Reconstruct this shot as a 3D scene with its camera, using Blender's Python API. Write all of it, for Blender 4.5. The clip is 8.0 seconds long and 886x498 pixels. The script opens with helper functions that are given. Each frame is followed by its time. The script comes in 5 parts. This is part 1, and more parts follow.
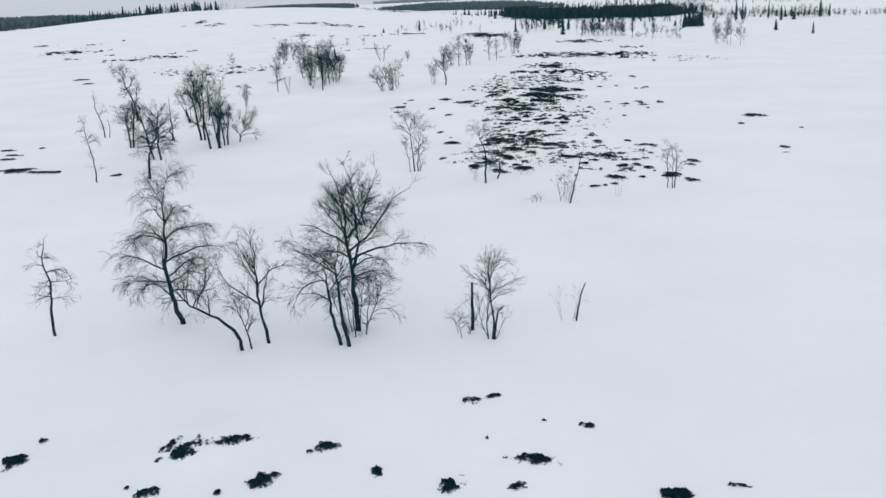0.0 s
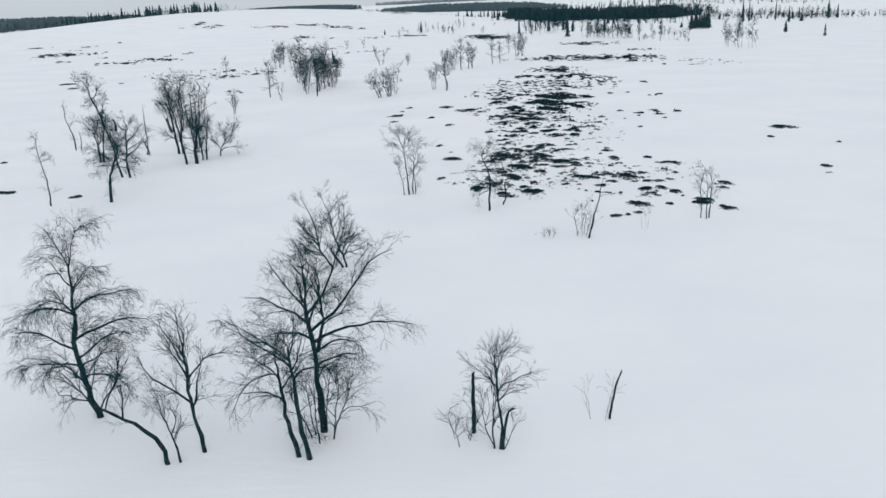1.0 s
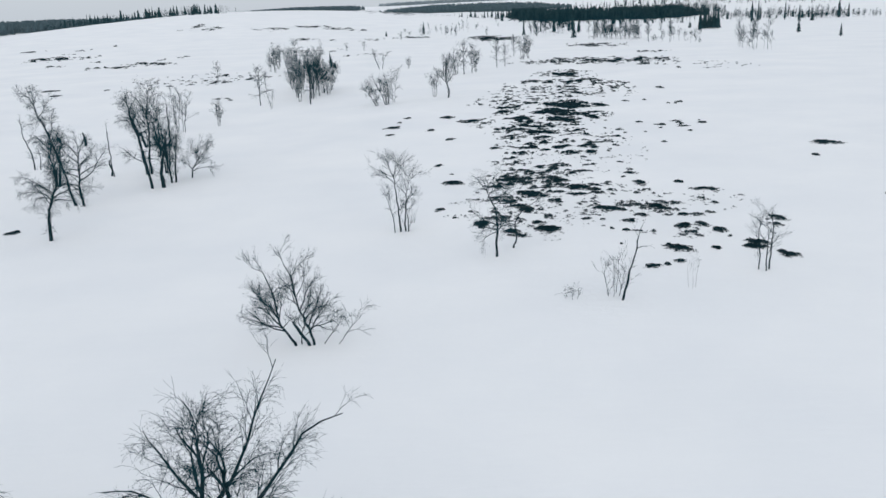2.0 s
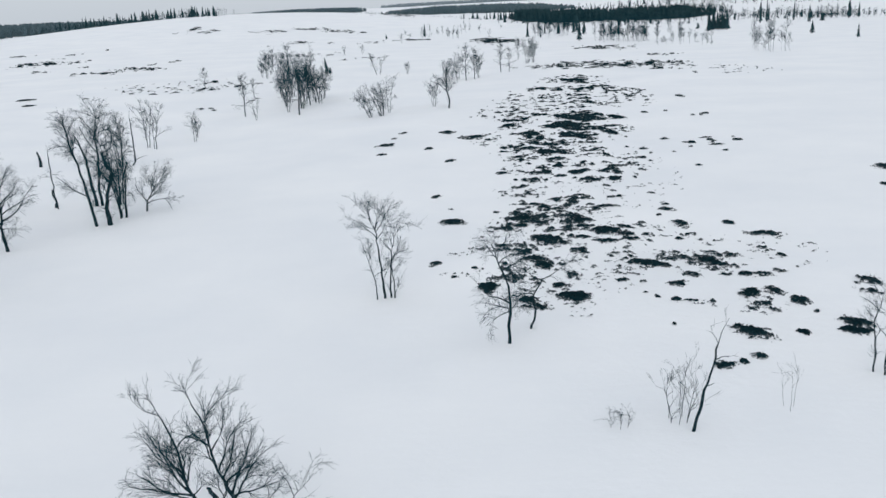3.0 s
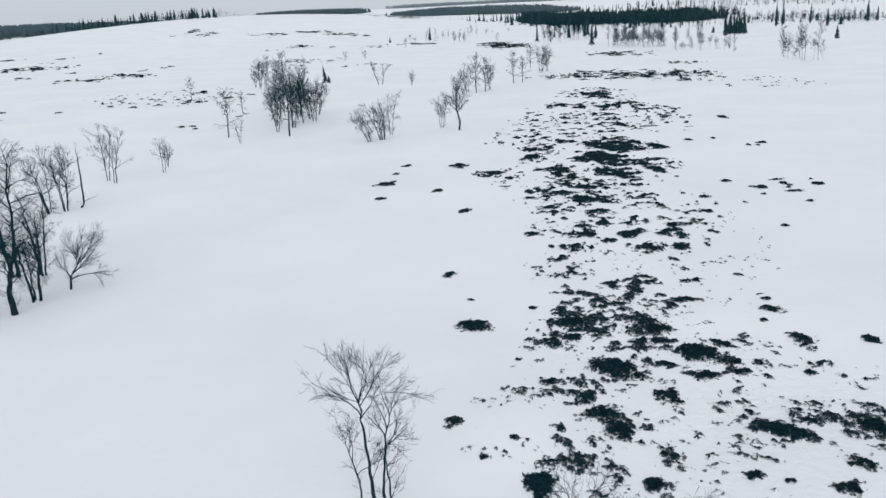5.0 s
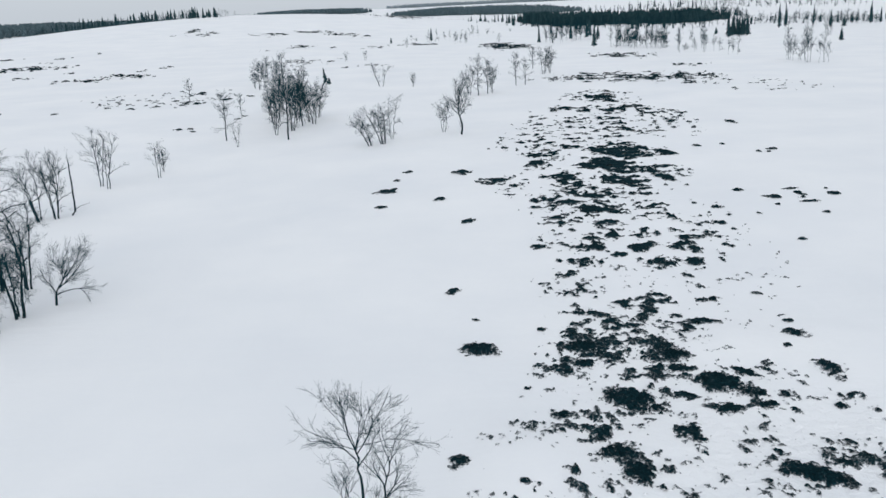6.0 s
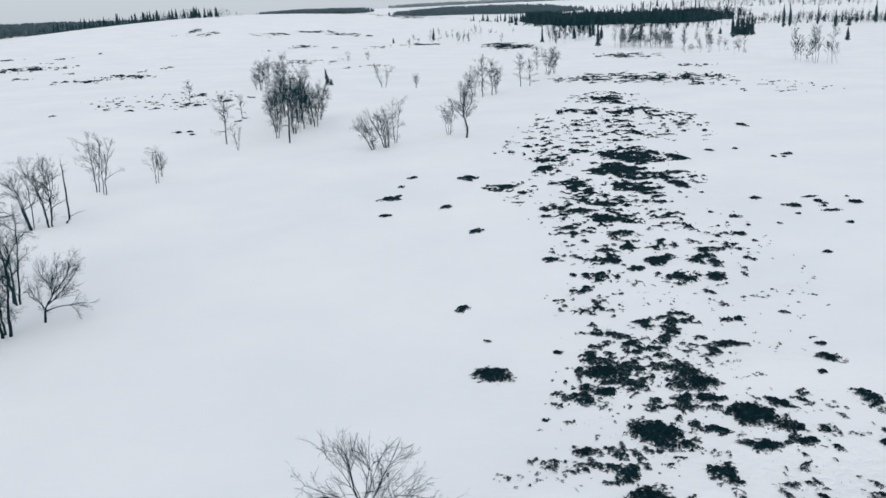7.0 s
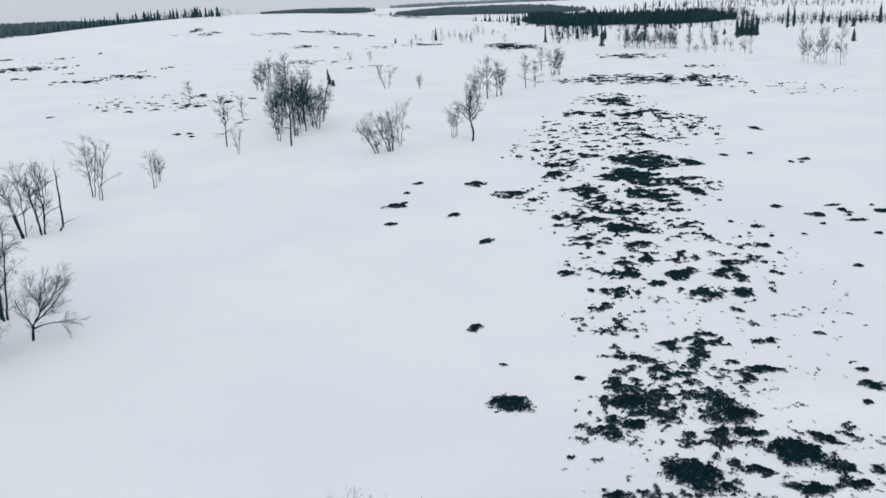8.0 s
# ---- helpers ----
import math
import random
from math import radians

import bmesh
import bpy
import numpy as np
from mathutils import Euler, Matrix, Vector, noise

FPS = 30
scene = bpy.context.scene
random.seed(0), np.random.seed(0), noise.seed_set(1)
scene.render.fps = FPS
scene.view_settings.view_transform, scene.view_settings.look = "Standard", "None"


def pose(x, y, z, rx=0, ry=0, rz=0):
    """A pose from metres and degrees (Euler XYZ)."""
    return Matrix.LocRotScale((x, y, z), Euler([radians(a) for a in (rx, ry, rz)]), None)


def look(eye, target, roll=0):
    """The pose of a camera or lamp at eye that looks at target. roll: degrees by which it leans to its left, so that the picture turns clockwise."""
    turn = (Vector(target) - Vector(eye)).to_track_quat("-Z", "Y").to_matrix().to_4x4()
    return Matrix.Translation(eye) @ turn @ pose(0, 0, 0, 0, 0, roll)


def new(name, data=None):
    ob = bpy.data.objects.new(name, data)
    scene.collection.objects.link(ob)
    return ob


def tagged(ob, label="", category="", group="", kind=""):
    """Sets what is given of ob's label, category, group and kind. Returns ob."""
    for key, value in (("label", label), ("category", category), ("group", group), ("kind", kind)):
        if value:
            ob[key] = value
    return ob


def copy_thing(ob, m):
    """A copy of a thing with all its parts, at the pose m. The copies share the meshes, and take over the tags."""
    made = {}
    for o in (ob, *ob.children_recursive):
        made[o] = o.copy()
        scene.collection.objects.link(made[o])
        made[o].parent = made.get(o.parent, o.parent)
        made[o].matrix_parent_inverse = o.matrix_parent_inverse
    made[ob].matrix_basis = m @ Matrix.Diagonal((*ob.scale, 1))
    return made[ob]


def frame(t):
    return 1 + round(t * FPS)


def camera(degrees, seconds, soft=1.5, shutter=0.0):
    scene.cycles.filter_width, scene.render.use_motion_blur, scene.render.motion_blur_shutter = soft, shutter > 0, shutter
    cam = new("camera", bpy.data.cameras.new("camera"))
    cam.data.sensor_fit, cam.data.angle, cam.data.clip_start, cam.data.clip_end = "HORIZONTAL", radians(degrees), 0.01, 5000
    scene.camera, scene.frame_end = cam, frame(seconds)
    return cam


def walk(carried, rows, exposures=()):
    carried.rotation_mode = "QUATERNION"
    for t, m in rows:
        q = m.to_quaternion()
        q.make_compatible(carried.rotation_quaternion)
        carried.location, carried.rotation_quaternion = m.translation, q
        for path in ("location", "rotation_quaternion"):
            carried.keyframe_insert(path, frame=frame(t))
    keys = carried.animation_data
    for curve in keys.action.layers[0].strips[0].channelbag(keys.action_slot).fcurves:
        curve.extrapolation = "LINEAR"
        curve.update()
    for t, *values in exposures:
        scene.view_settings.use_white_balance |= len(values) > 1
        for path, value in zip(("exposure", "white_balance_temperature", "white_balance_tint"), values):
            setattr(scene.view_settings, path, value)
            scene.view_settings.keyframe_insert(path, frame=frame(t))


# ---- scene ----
cam = camera(56.0, 8.0)
PATH = [
    (0, (-0.7, 1.393, 9.129), (-0.638, 3.317, 8.589), -2.1),
    (0.5, (-0.459, 4.327, 9.147), (-0.4, 6.252, 8.608), -2.1),
    (1, (-0.193, 7.624, 9.181), (-0.137, 9.55, 8.644), -2.1),
    (1.5, (0.084, 11.155, 9.268), (0.135, 13.081, 8.732), -2.2),
    (3, (0.951, 23.854, 9.492), (0.99, 25.781, 8.96), -2.6),
    (3.5, (1.098, 28.044, 9.741), (1.135, 29.972, 9.21), -2.5),
    (4, (1.114, 31.267, 10.045), (1.148, 33.195, 9.514), -2.5),
    (4.5, (0.971, 34.067, 10.218), (1.002, 35.995, 9.688), -2.5),
    (6, (0.813, 37.644, 10.503), (0.842, 39.572, 9.973), -2.3),
    (6.5, (0.731, 38.517, 10.584), (0.757, 40.445, 10.053), -2.3),
    (7, (0.582, 39.478, 10.638), (0.607, 41.406, 10.107), -2.3),
    (7.5, (0.412, 40.507, 10.665), (0.436, 42.435, 10.134), -2.3),
    (8, (0.234, 41.429, 10.688), (0.257, 43.357, 10.157), -2.2),
]
EXPOSURES = [(0, 0.15, 6370, 9.0), (8, 0.15, 6370, 9.0)]
walk(cam, [(t, look(eye, target, roll)) for t, eye, target, roll in PATH], EXPOSURES)

# ---- sky and light ----
world = bpy.data.worlds.new("overcast_sky")
scene.world = world
world.use_nodes = True
wn, wl = world.node_tree.nodes, world.node_tree.links
sky = wn.new("ShaderNodeTexSky")
sky.sky_type = "NISHITA"
sky.sun_disc = False
sky.sun_elevation, sky.sun_rotation = radians(32), radians(200)
sky.air_density, sky.dust_density = 1.0, 4.0
cloud = wn.new("ShaderNodeHueSaturation")  # cloud cover takes most of the blue out of the sky
cloud.inputs["Saturation"].default_value = 0.22
wl.new(sky.outputs[0], cloud.inputs["Color"])
even = wn.new("ShaderNodeMixRGB")
even.inputs[0].default_value = 0.72
even.inputs[2].default_value = (5.6, 6.0, 6.5, 1)
wl.new(cloud.outputs[0], even.inputs[1])
wl.new(even.outputs[0], wn["Background"].inputs[0])
wn["Background"].inputs[1].default_value = 0.12
sun = new("sun", bpy.data.lights.new("sun", "SUN"))
sun.data.energy, sun.data.angle, sun.data.color = 0.6, radians(40), (1.0, 0.97, 0.93)
sun.matrix_world = pose(0, 0, 60, 58, 0, 20)

# ---- materials ----
def material(name, rough=0.8, spec=0.3):
    m = bpy.data.materials.new(name)
    m.use_nodes = True
    nt = m.node_tree
    b = nt.nodes["Principled BSDF"]
    b.inputs["Roughness"].default_value = rough
    b.inputs["Specular IOR Level"].default_value = spec
    return m, nt, b


def noise_node(nt, scale, detail=4.0, rough=0.55, coord=None):
    n = nt.nodes.new("ShaderNodeTexNoise")
    n.inputs["Scale"].default_value = scale
    n.inputs["Detail"].default_value = detail
    n.inputs["Roughness"].default_value = rough
    if coord is None:
        coord = nt.nodes.new("ShaderNodeNewGeometry").outputs["Position"]
    nt.links.new(coord, n.inputs["Vector"])
    return n


def ramp_node(nt, source, stops):
    r = nt.nodes.new("ShaderNodeValToRGB")
    els = r.color_ramp.elements
    while len(els) < len(stops):
        els.new(0.5)
    for e, (p, c) in zip(els, stops):
        e.position, e.color = p, (*c, 1)
    nt.links.new(source, r.inputs[0])
    return r


def bump_node(nt, b, source, strength, distance):
    n = nt.nodes.new("ShaderNodeBump")
    n.inputs["Strength"].default_value = strength
    n.inputs["Distance"].default_value = distance
    nt.links.new(source, n.inputs["Height"])
    nt.links.new(n.outputs[0], b.inputs["Normal"])
    return n


def snow_material():
    m, nt, b = material("wind_packed_snow", 0.75, 0.25)
    big = noise_node(nt, 0.09, 5, 0.6)
    col = ramp_node(nt, big.outputs[0], [(0.3, (0.79, 0.805, 0.83)), (0.7, (0.86, 0.865, 0.875))])
    nt.links.new(col.outputs[0], b.inputs["Base Color"])
    # wind ripples at two sizes
    g = nt.nodes.new("ShaderNodeNewGeometry")
    mp = nt.nodes.new("ShaderNodeMapping")
    mp.inputs["Rotation"].default_value = (0, 0, radians(25))
    mp.inputs["Scale"].default_value = (0.5, 1.6, 1)
    nt.links.new(g.outputs["Position"], mp.inputs[0])
    drift = noise_node(nt, 1.1, 6, 0.6, mp.outputs[0])
    grain = noise_node(nt, 16, 3, 0.6)
    mix = nt.nodes.new("ShaderNodeMath")
    mix.operation = "MULTIPLY_ADD"
    mix.inputs[1].default_value = 0.12
    nt.links.new(grain.outputs[0], mix.inputs[0])
    nt.links.new(drift.outputs[0], mix.inputs[2])
    # crusted lumps and dents where heath lies under the snow
    lumpy = nt.nodes.new("ShaderNodeAttribute")
    lumpy.attribute_name = "lumpy"
    lumps = noise_node(nt, 2.6, 5, 0.62)
    crust = ramp_node(nt, lumps.outputs[0], [(0.42, (0, 0, 0)), (0.5, (0.35, 0.35, 0.35)), (0.62, (1, 1, 1))])
    scaled = nt.nodes.new("ShaderNodeMath")
    scaled.operation = "MULTIPLY"
    nt.links.new(crust.outputs[0], scaled.inputs[0])
    nt.links.new(lumpy.outputs["Fac"], scaled.inputs[1])
    total = nt.nodes.new("ShaderNodeMath")
    nt.links.new(mix.outputs[0], total.inputs[0])
    nt.links.new(scaled.outputs[0], total.inputs[1])
    bump_node(nt, b, total.outputs[0], 0.42, 0.06)
    return m


def grainy(name, dark, mid, light, scale, bump, rough=0.9):
    m, nt, b = material(name, rough, 0.04)
    fine = noise_node(nt, scale, 5, 0.65)
    col = ramp_node(nt, fine.outputs[0], [(0.32, dark), (0.52, mid), (0.72, light)])
    wide = noise_node(nt, scale * 0.08, 3)
    tone = nt.nodes.new("ShaderNodeMixRGB")
    tone.blend_type = "MULTIPLY"
    tone.inputs[0].default_value = 0.6
    shade = ramp_node(nt, wide.outputs[0], [(0.3, (0.55, 0.57, 0.58)), (0.7, (1.2, 1.2, 1.2))])
    nt.links.new(col.outputs[0], tone.inputs[1])
    nt.links.new(shade.outputs[0], tone.inputs[2])
    nt.links.new(tone.outputs[0], b.inputs["Base Color"])
    bump_node(nt, b, fine.outputs[0], 0.7, bump)
    return m


SNOW = snow_material()


def heath_material():
    """Dark dwarf shrubs; snow lies in between wherever they stand low."""
    m = grainy("frozen_heath", (0.003, 0.010, 0.013), (0.004, 0.020, 0.027), (0.015, 0.050, 0.060), 11, 0.04)
    nt = m.node_tree
    b = nt.nodes["Principled BSDF"]
    dark = b.inputs["Base Color"].links[0].from_socket
    cover = nt.nodes.new("ShaderNodeAttribute")
    cover.attribute_name = "cover"
    lumps = noise_node(nt, 4.2, 7, 0.68)
    add = nt.nodes.new("ShaderNodeMath")
    add.operation = "MULTIPLY_ADD"
    add.inputs[1].default_value = 3.0
    crumbs = noise_node(nt, 15, 4, 0.6)
    both = nt.nodes.new("ShaderNodeMixRGB")
    both.inputs[0].default_value = 0.42
    nt.links.new(lumps.outputs[0], both.inputs[1])
    nt.links.new(crumbs.outputs[0], both.inputs[2])
    nt.links.new(both.outputs[0], add.inputs[0])
    nt.links.new(cover.outputs["Fac"], add.inputs[2])
    low = nt.nodes.new("ShaderNodeMath")
    low.operation = "SUBTRACT"
    low.inputs[1].default_value = 1.1
    nt.links.new(add.outputs[0], low.inputs[0])
    bare = ramp_node(nt, low.outputs[0], [(0.3, (0, 0, 0)), (0.46, (0.55, 0.55, 0.55)), (0.6, (0.92, 0.92, 0.92)), (0.8, (1, 1, 1))])
    mix = nt.nodes.new("ShaderNodeMixRGB")
    mix.inputs[1].default_value = (0.82, 0.83, 0.85, 1)
    nt.links.new(bare.outputs[0], mix.inputs[0])
    nt.links.new(dark, mix.inputs[2])
    nt.links.new(mix.outputs[0], b.inputs["Base Color"])
    return m


BARK = grainy("birch_bark", (0.004, 0.014, 0.018), (0.008, 0.026, 0.034), (0.085, 0.125, 0.14), 22, 0.01)
TWIG = grainy("dark_twig", (0.005, 0.020, 0.027), (0.008, 0.036, 0.047), (0.026, 0.074, 0.090), 30, 0.003)
SPRUCE = grainy("spruce_needles", (0.012, 0.030, 0.036), (0.024, 0.058, 0.068), (0.050, 0.095, 0.105), 8, 0.02)
# far needles in two strengths, distance haze put into the base colour
HAZED = grainy("hazed_needles", (0.04, 0.075, 0.09), (0.085, 0.13, 0.15), (0.22, 0.26, 0.28), 3, 0.02)
HAZED_PALE = grainy("hazed_pale_needles", (0.16, 0.21, 0.24), (0.24, 0.29, 0.32), (0.4, 0.44, 0.46), 3, 0.02)
HEATH = heath_material()
HEATHER = grainy("heather_sprig", (0.002, 0.012, 0.016), (0.004, 0.023, 0.030), (0.017, 0.052, 0.062), 9, 0.01)

# ---- plan of the heath ----
# Heath clumps melted free of the snow, and three dark marks drawn for shaded snow banks: x, y, half length, half width,
# turn in degrees.
HEATH_a = [
    (4.11, 15.49, 0.28, 0.31, -34),
    (5.40, 15.72, 0.26, 0.05, -15),
    (1.11, 16.16, 0.16, 0.15, 2),
    (-0.28, 16.33, 0.32, 0.28, 3),
    (-4.97, 16.54, 0.07, 0.09, -4),
    (-6.44, 16.63, 0.22, 0.19, 10),
    (-6.90, 16.88, 0.06, 0.07, -5),
    (-4.13, 16.98, 0.26, 0.27, 0),
    (-1.75, 17.05, 0.14, 0.18, -7),
    (1.62, 17.19, 0.48, 0.21, -13),
    # lower end of a snow hollow's shaded bank, painted as dark heath
    (-6.57, 17.90, 0.12, 0.12, 52),
    (-3.27, 18.06, 0.07, 0.05, -5),
    (-6.02, 18.15, 0.36, 0.25, 44),
    (0.67, 18.20, 0.06, 0.05, -5),
    (-2.91, 18.21, 0.22, 0.20, -22),
    (-9.83, 18.22, 0.30, 0.23, 66),
    # upper end of that bank, its shade painted the same way
    (-6.45, 18.45, 0.25, 0.17, 68),
    (3.05, 18.59, 0.19, 0.11, -33),
]
HEATH_b = [
    (-5.04, 18.66, 0.49, 0.22, 30),
    (2.08, 18.91, 0.06, 0.05, -5),
    (-9.52, 19.19, 0.14, 0.14, 15),
    (0.46, 20.14, 0.19, 0.22, 23),
    (0.99, 20.31, 0.23, 0.10, 13),
    (8.89, 44.57, 0.27, 0.36, -36),
    (9.52, 44.84, 0.15, 0.20, -5),
    (10.09, 45.10, 0.22, 0.26, -6),
    (14.42, 45.54, 0.38, 0.49, -7),
    (13.60, 46.63, 0.44, 0.36, -13),
    (12.03, 46.74, 0.17, 0.23, 7),
    (10.57, 46.99, 0.50, 0.65, 15),
    (14.00, 47.36, 0.44, 0.44, 0),
    (8.49, 47.90, 0.07, 0.08, 0),
    (13.21, 48.41, 0.11, 0.15, -53),
    (11.94, 49.43, 0.26, 0.25, -9),
    (13.13, 49.52, 0.31, 0.40, -25),
    (15.78, 50.13, 0.46, 0.32, -61),
]
HEATH_c = [
    (9.81, 50.23, 0.34, 0.10, -6),
    (9.32, 50.37, 0.15, 0.20, -49),
    (11.94, 50.39, 0.36, 0.46, -31),
    (12.78, 50.43, 0.35, 0.45, -9),
    (4.72, 50.43, 0.47, 0.46, -5),
    (8.74, 50.65, 0.20, 0.07, -77),
    (5.95, 51.00, 0.47, 0.52, 47),
    (8.45, 51.10, 0.10, 0.07, -20),
    (4.33, 51.19, 0.38, 0.36, -7),
    (16.46, 51.22, 0.47, 0.53, -3),
    (6.02, 51.22, 0.43, 0.56, 54),
    (9.90, 52.00, 0.33, 0.35, -65),
    (8.69, 52.32, 0.11, 0.14, -5),
    (5.71, 52.51, 0.27, 0.25, -26),
    (13.14, 52.52, 0.32, 0.37, 0),
    (7.99, 52.63, 0.20, 0.20, -30),
    (12.56, 52.64, 0.30, 0.28, 0),
    (3.18, 52.74, 0.45, 0.54, 6),
]
HEATH_d = [
    (22.90, 52.75, 0.20, 0.20, -13),
    (10.76, 52.93, 0.32, 0.29, -34),
    (1.98, 54.17, 0.14, 0.14, -11),
    (12.06, 54.29, 0.50, 0.39, 15),
    (23.59, 54.57, 0.45, 0.29, -58),
    (2.79, 54.82, 0.15, 0.14, -5),
    (9.45, 54.86, 1.10, 0.38, -38),
    (14.83, 54.90, 0.16, 0.25, 0),
    (11.90, 54.90, 0.40, 0.52, -7),
    (10.43, 55.22, 0.24, 0.19, -59),
    (13.06, 55.24, 0.34, 0.32, -64),
    (5.57, 55.25, 0.41, 0.53, -1),
    (9.09, 55.85, 0.18, 0.20, 0),
    (7.33, 55.94, 0.13, 0.17, -6),
    # shade under the hummock's steep west edge, drawn as a dark clump
    (1.25, 56.02, 0.30, 0.27, 64),
    (5.33, 56.03, 0.49, 0.55, -80),
    (-20.27, 56.54, 0.27, 0.36, -8),
    (7.30, 57.01, 0.37, 0.49, -23),
]
HEATH_e = [
    (5.03, 57.14, 0.23, 0.31, -31),
    (3.20, 57.38, 0.15, 0.19, -1),
    (10.47, 57.86, 0.16, 0.17, 0),
    (8.60, 58.08, 0.46, 0.32, -5),
    (11.78, 58.11, 0.19, 0.17, 0),
    (15.38, 58.12, 0.74, 0.44, 0),
    (9.96, 58.23, 0.20, 0.24, 5),
    (9.74, 58.27, 0.21, 0.28, -19),
    (4.20, 58.29, 0.21, 0.27, -43),
    (10.56, 58.80, 0.21, 0.23, -21),
    (-25.96, 58.87, 0.94, 0.47, -6),
    (9.86, 58.97, 0.22, 0.20, -25),
    (6.20, 59.04, 0.80, 0.87, -12),
    (7.88, 59.04, 0.58, 0.23, -45),
    (9.15, 59.68, 0.75, 0.61, -45),
    (-28.38, 59.74, 0.93, 0.75, -31),
    (14.63, 60.11, 0.23, 0.36, 0),
]
HEATH_f = [
    (12.63, 60.38, 0.40, 0.68, 0),
    (10.04, 60.44, 0.48, 0.24, -57),
    (10.70, 60.55, 0.13, 0.12, -4),
    (8.22, 60.84, 0.38, 0.29, -28),
    (7.49, 61.03, 0.30, 0.31, -30),
    (4.81, 61.08, 0.26, 0.23, -10),
    (5.47, 61.73, 0.36, 0.31, 28),
    (8.11, 61.94, 0.65, 0.84, -31),
    (4.89, 62.03, 0.18, 0.23, -56),
    (12.11, 62.29, 0.14, 0.16, -8),
    (28.58, 63.01, 0.16, 0.21, -17),
    (5.70, 63.08, 0.55, 0.55, -24),
    (12.77, 63.30, 0.42, 0.29, -61),
    (2.27, 63.44, 0.60, 0.55, 12),
    (13.01, 64.47, 0.18, 0.21, -11),
    (10.18, 64.80, 0.73, 0.30, -7),
    (4.58, 64.92, 0.16, 0.14, -10),
    (9.46, 65.56, 0.27, 0.17, 2),
]
HEATH_g = [
    (2.33, 66.27, 0.15, 0.13, -6),
    (25.43, 66.61, 0.25, 0.33, -15),
    (11.33, 67.06, 0.19, 0.24, -12),
    (10.89, 67.16, 0.18, 0.23, -13),
    (9.51, 68.00, 0.27, 0.26, -5),
    (1.64, 69.65, 0.31, 0.40, -8),
    (28.27, 71.03, 0.94, 0.84, -56),
    (12.29, 72.06, 0.47, 0.45, -70),
    (6.48, 73.19, 0.16, 0.20, -13),
    (9.33, 73.60, 0.36, 0.47, -38),
    (12.73, 74.10, 0.45, 0.53, 0),
    (18.19, 74.83, 0.27, 0.17, 0),
    (10.80, 74.99, 0.54, 0.70, -48),
    (6.01, 75.65, 0.51, 0.39, -9),
    (13.05, 75.94, 0.34, 0.44, 0),
    (15.55, 78.38, 0.28, 0.35, 0),
]
HEATH_h = [
    (9.97, 79.42, 0.59, 0.77, -42),
    (21.60, 79.68, 0.24, 0.25, 0),
    (18.18, 80.03, 0.15, 0.21, 0),
    (15.07, 80.07, 0.12, 0.12, 0),
    (7.58, 81.03, 0.61, 0.41, -12),
    (2.81, 81.82, 0.43, 0.43, -18),
    (16.54, 81.82, 0.33, 0.36, 0),
    (19.94, 81.88, 0.16, 0.19, 0),
    (21.97, 82.31, 0.48, 0.23, 0),
    (15.64, 82.98, 0.15, 0.20, 0),
    (21.90, 83.35, 0.16, 0.20, 0),
    (20.66, 83.86, 0.49, 0.41, 0),
    (6.77, 83.98, 0.36, 0.37, -12),
    (24.04, 84.02, 0.37, 0.40, 0),
    (22.28, 84.49, 0.24, 0.56, 0),
    (8.72, 84.75, 0.79, 0.77, 44),
    (24.25, 85.45, 0.14, 0.18, 0),
    (22.32, 85.77, 0.48, 0.20, 0),
]
HEATH_i = [
    (19.27, 85.96, 0.30, 0.38, 0),
    (-2.09, 86.74, 0.35, 0.33, -17),
    (1.54, 87.90, 0.39, 0.43, -7),
    (16.94, 88.27, 0.14, 0.18, 0),
    (16.53, 89.95, 0.19, 0.25, -13),
    (16.41, 91.28, 1.42, 0.50, -79),
    (-1.98, 91.50, 0.60, 0.78, -44),
    (5.48, 93.01, 1.17, 1.02, 6),
    (-1.37, 95.08, 0.25, 0.33, -15),
    (3.19, 96.57, 0.76, 0.75, -2),
    (8.67, 98.19, 0.92, 1.19, -26),
    (-0.54, 98.22, 0.39, 0.51, -19),
    (26.26, 98.81, 0.15, 0.28, 0),
    (25.71, 99.20, 0.15, 0.28, 0),
    (27.09, 100.04, 0.40, 0.38, 0),
    (19.19, 100.95, 1.23, 0.63, -77),
    (22.31, 103.14, 0.32, 0.37, 0),
    (24.32, 103.37, 0.18, 0.32, 0),
]
HEATH_j = [
    (25.60, 114.29, 0.16, 0.47, 0),
    (29.81, 116.79, 0.33, 1.17, 0),
]
HEATH_west = [
    (-33.50, 70.00, 0.62, 0.30, 6),
    (-31.90, 67.50, 0.70, 0.28, -4),
    (-31.40, 65.20, 0.70, 0.34, 8),
    (-31.26, 71.30, 0.34, 0.24, 0),
    (-28.80, 60.00, 0.75, 0.30, 14),
    (-27.50, 60.50, 0.50, 0.20, 0),
    (-26.30, 58.95, 0.92, 0.24, 4),
    (-25.10, 58.75, 0.36, 0.20, 0),
    (-58.70, 153.60, 1.10, 1.10, 0),
    (-53.70, 143.40, 0.70, 1.10, 0),
    (-27.15, 133.00, 0.44, 0.70, 0),
    (-25.90, 133.40, 0.28, 0.50, 0),
    (-25.00, 131.00, 0.28, 0.44, 0),
    (-48.75, 151.30, 0.34, 0.70, 0),
]
HEATHS = HEATH_west + HEATH_a + HEATH_b + HEATH_c + HEATH_d + HEATH_e + HEATH_f + HEATH_g + HEATH_h + HEATH_i + HEATH_j
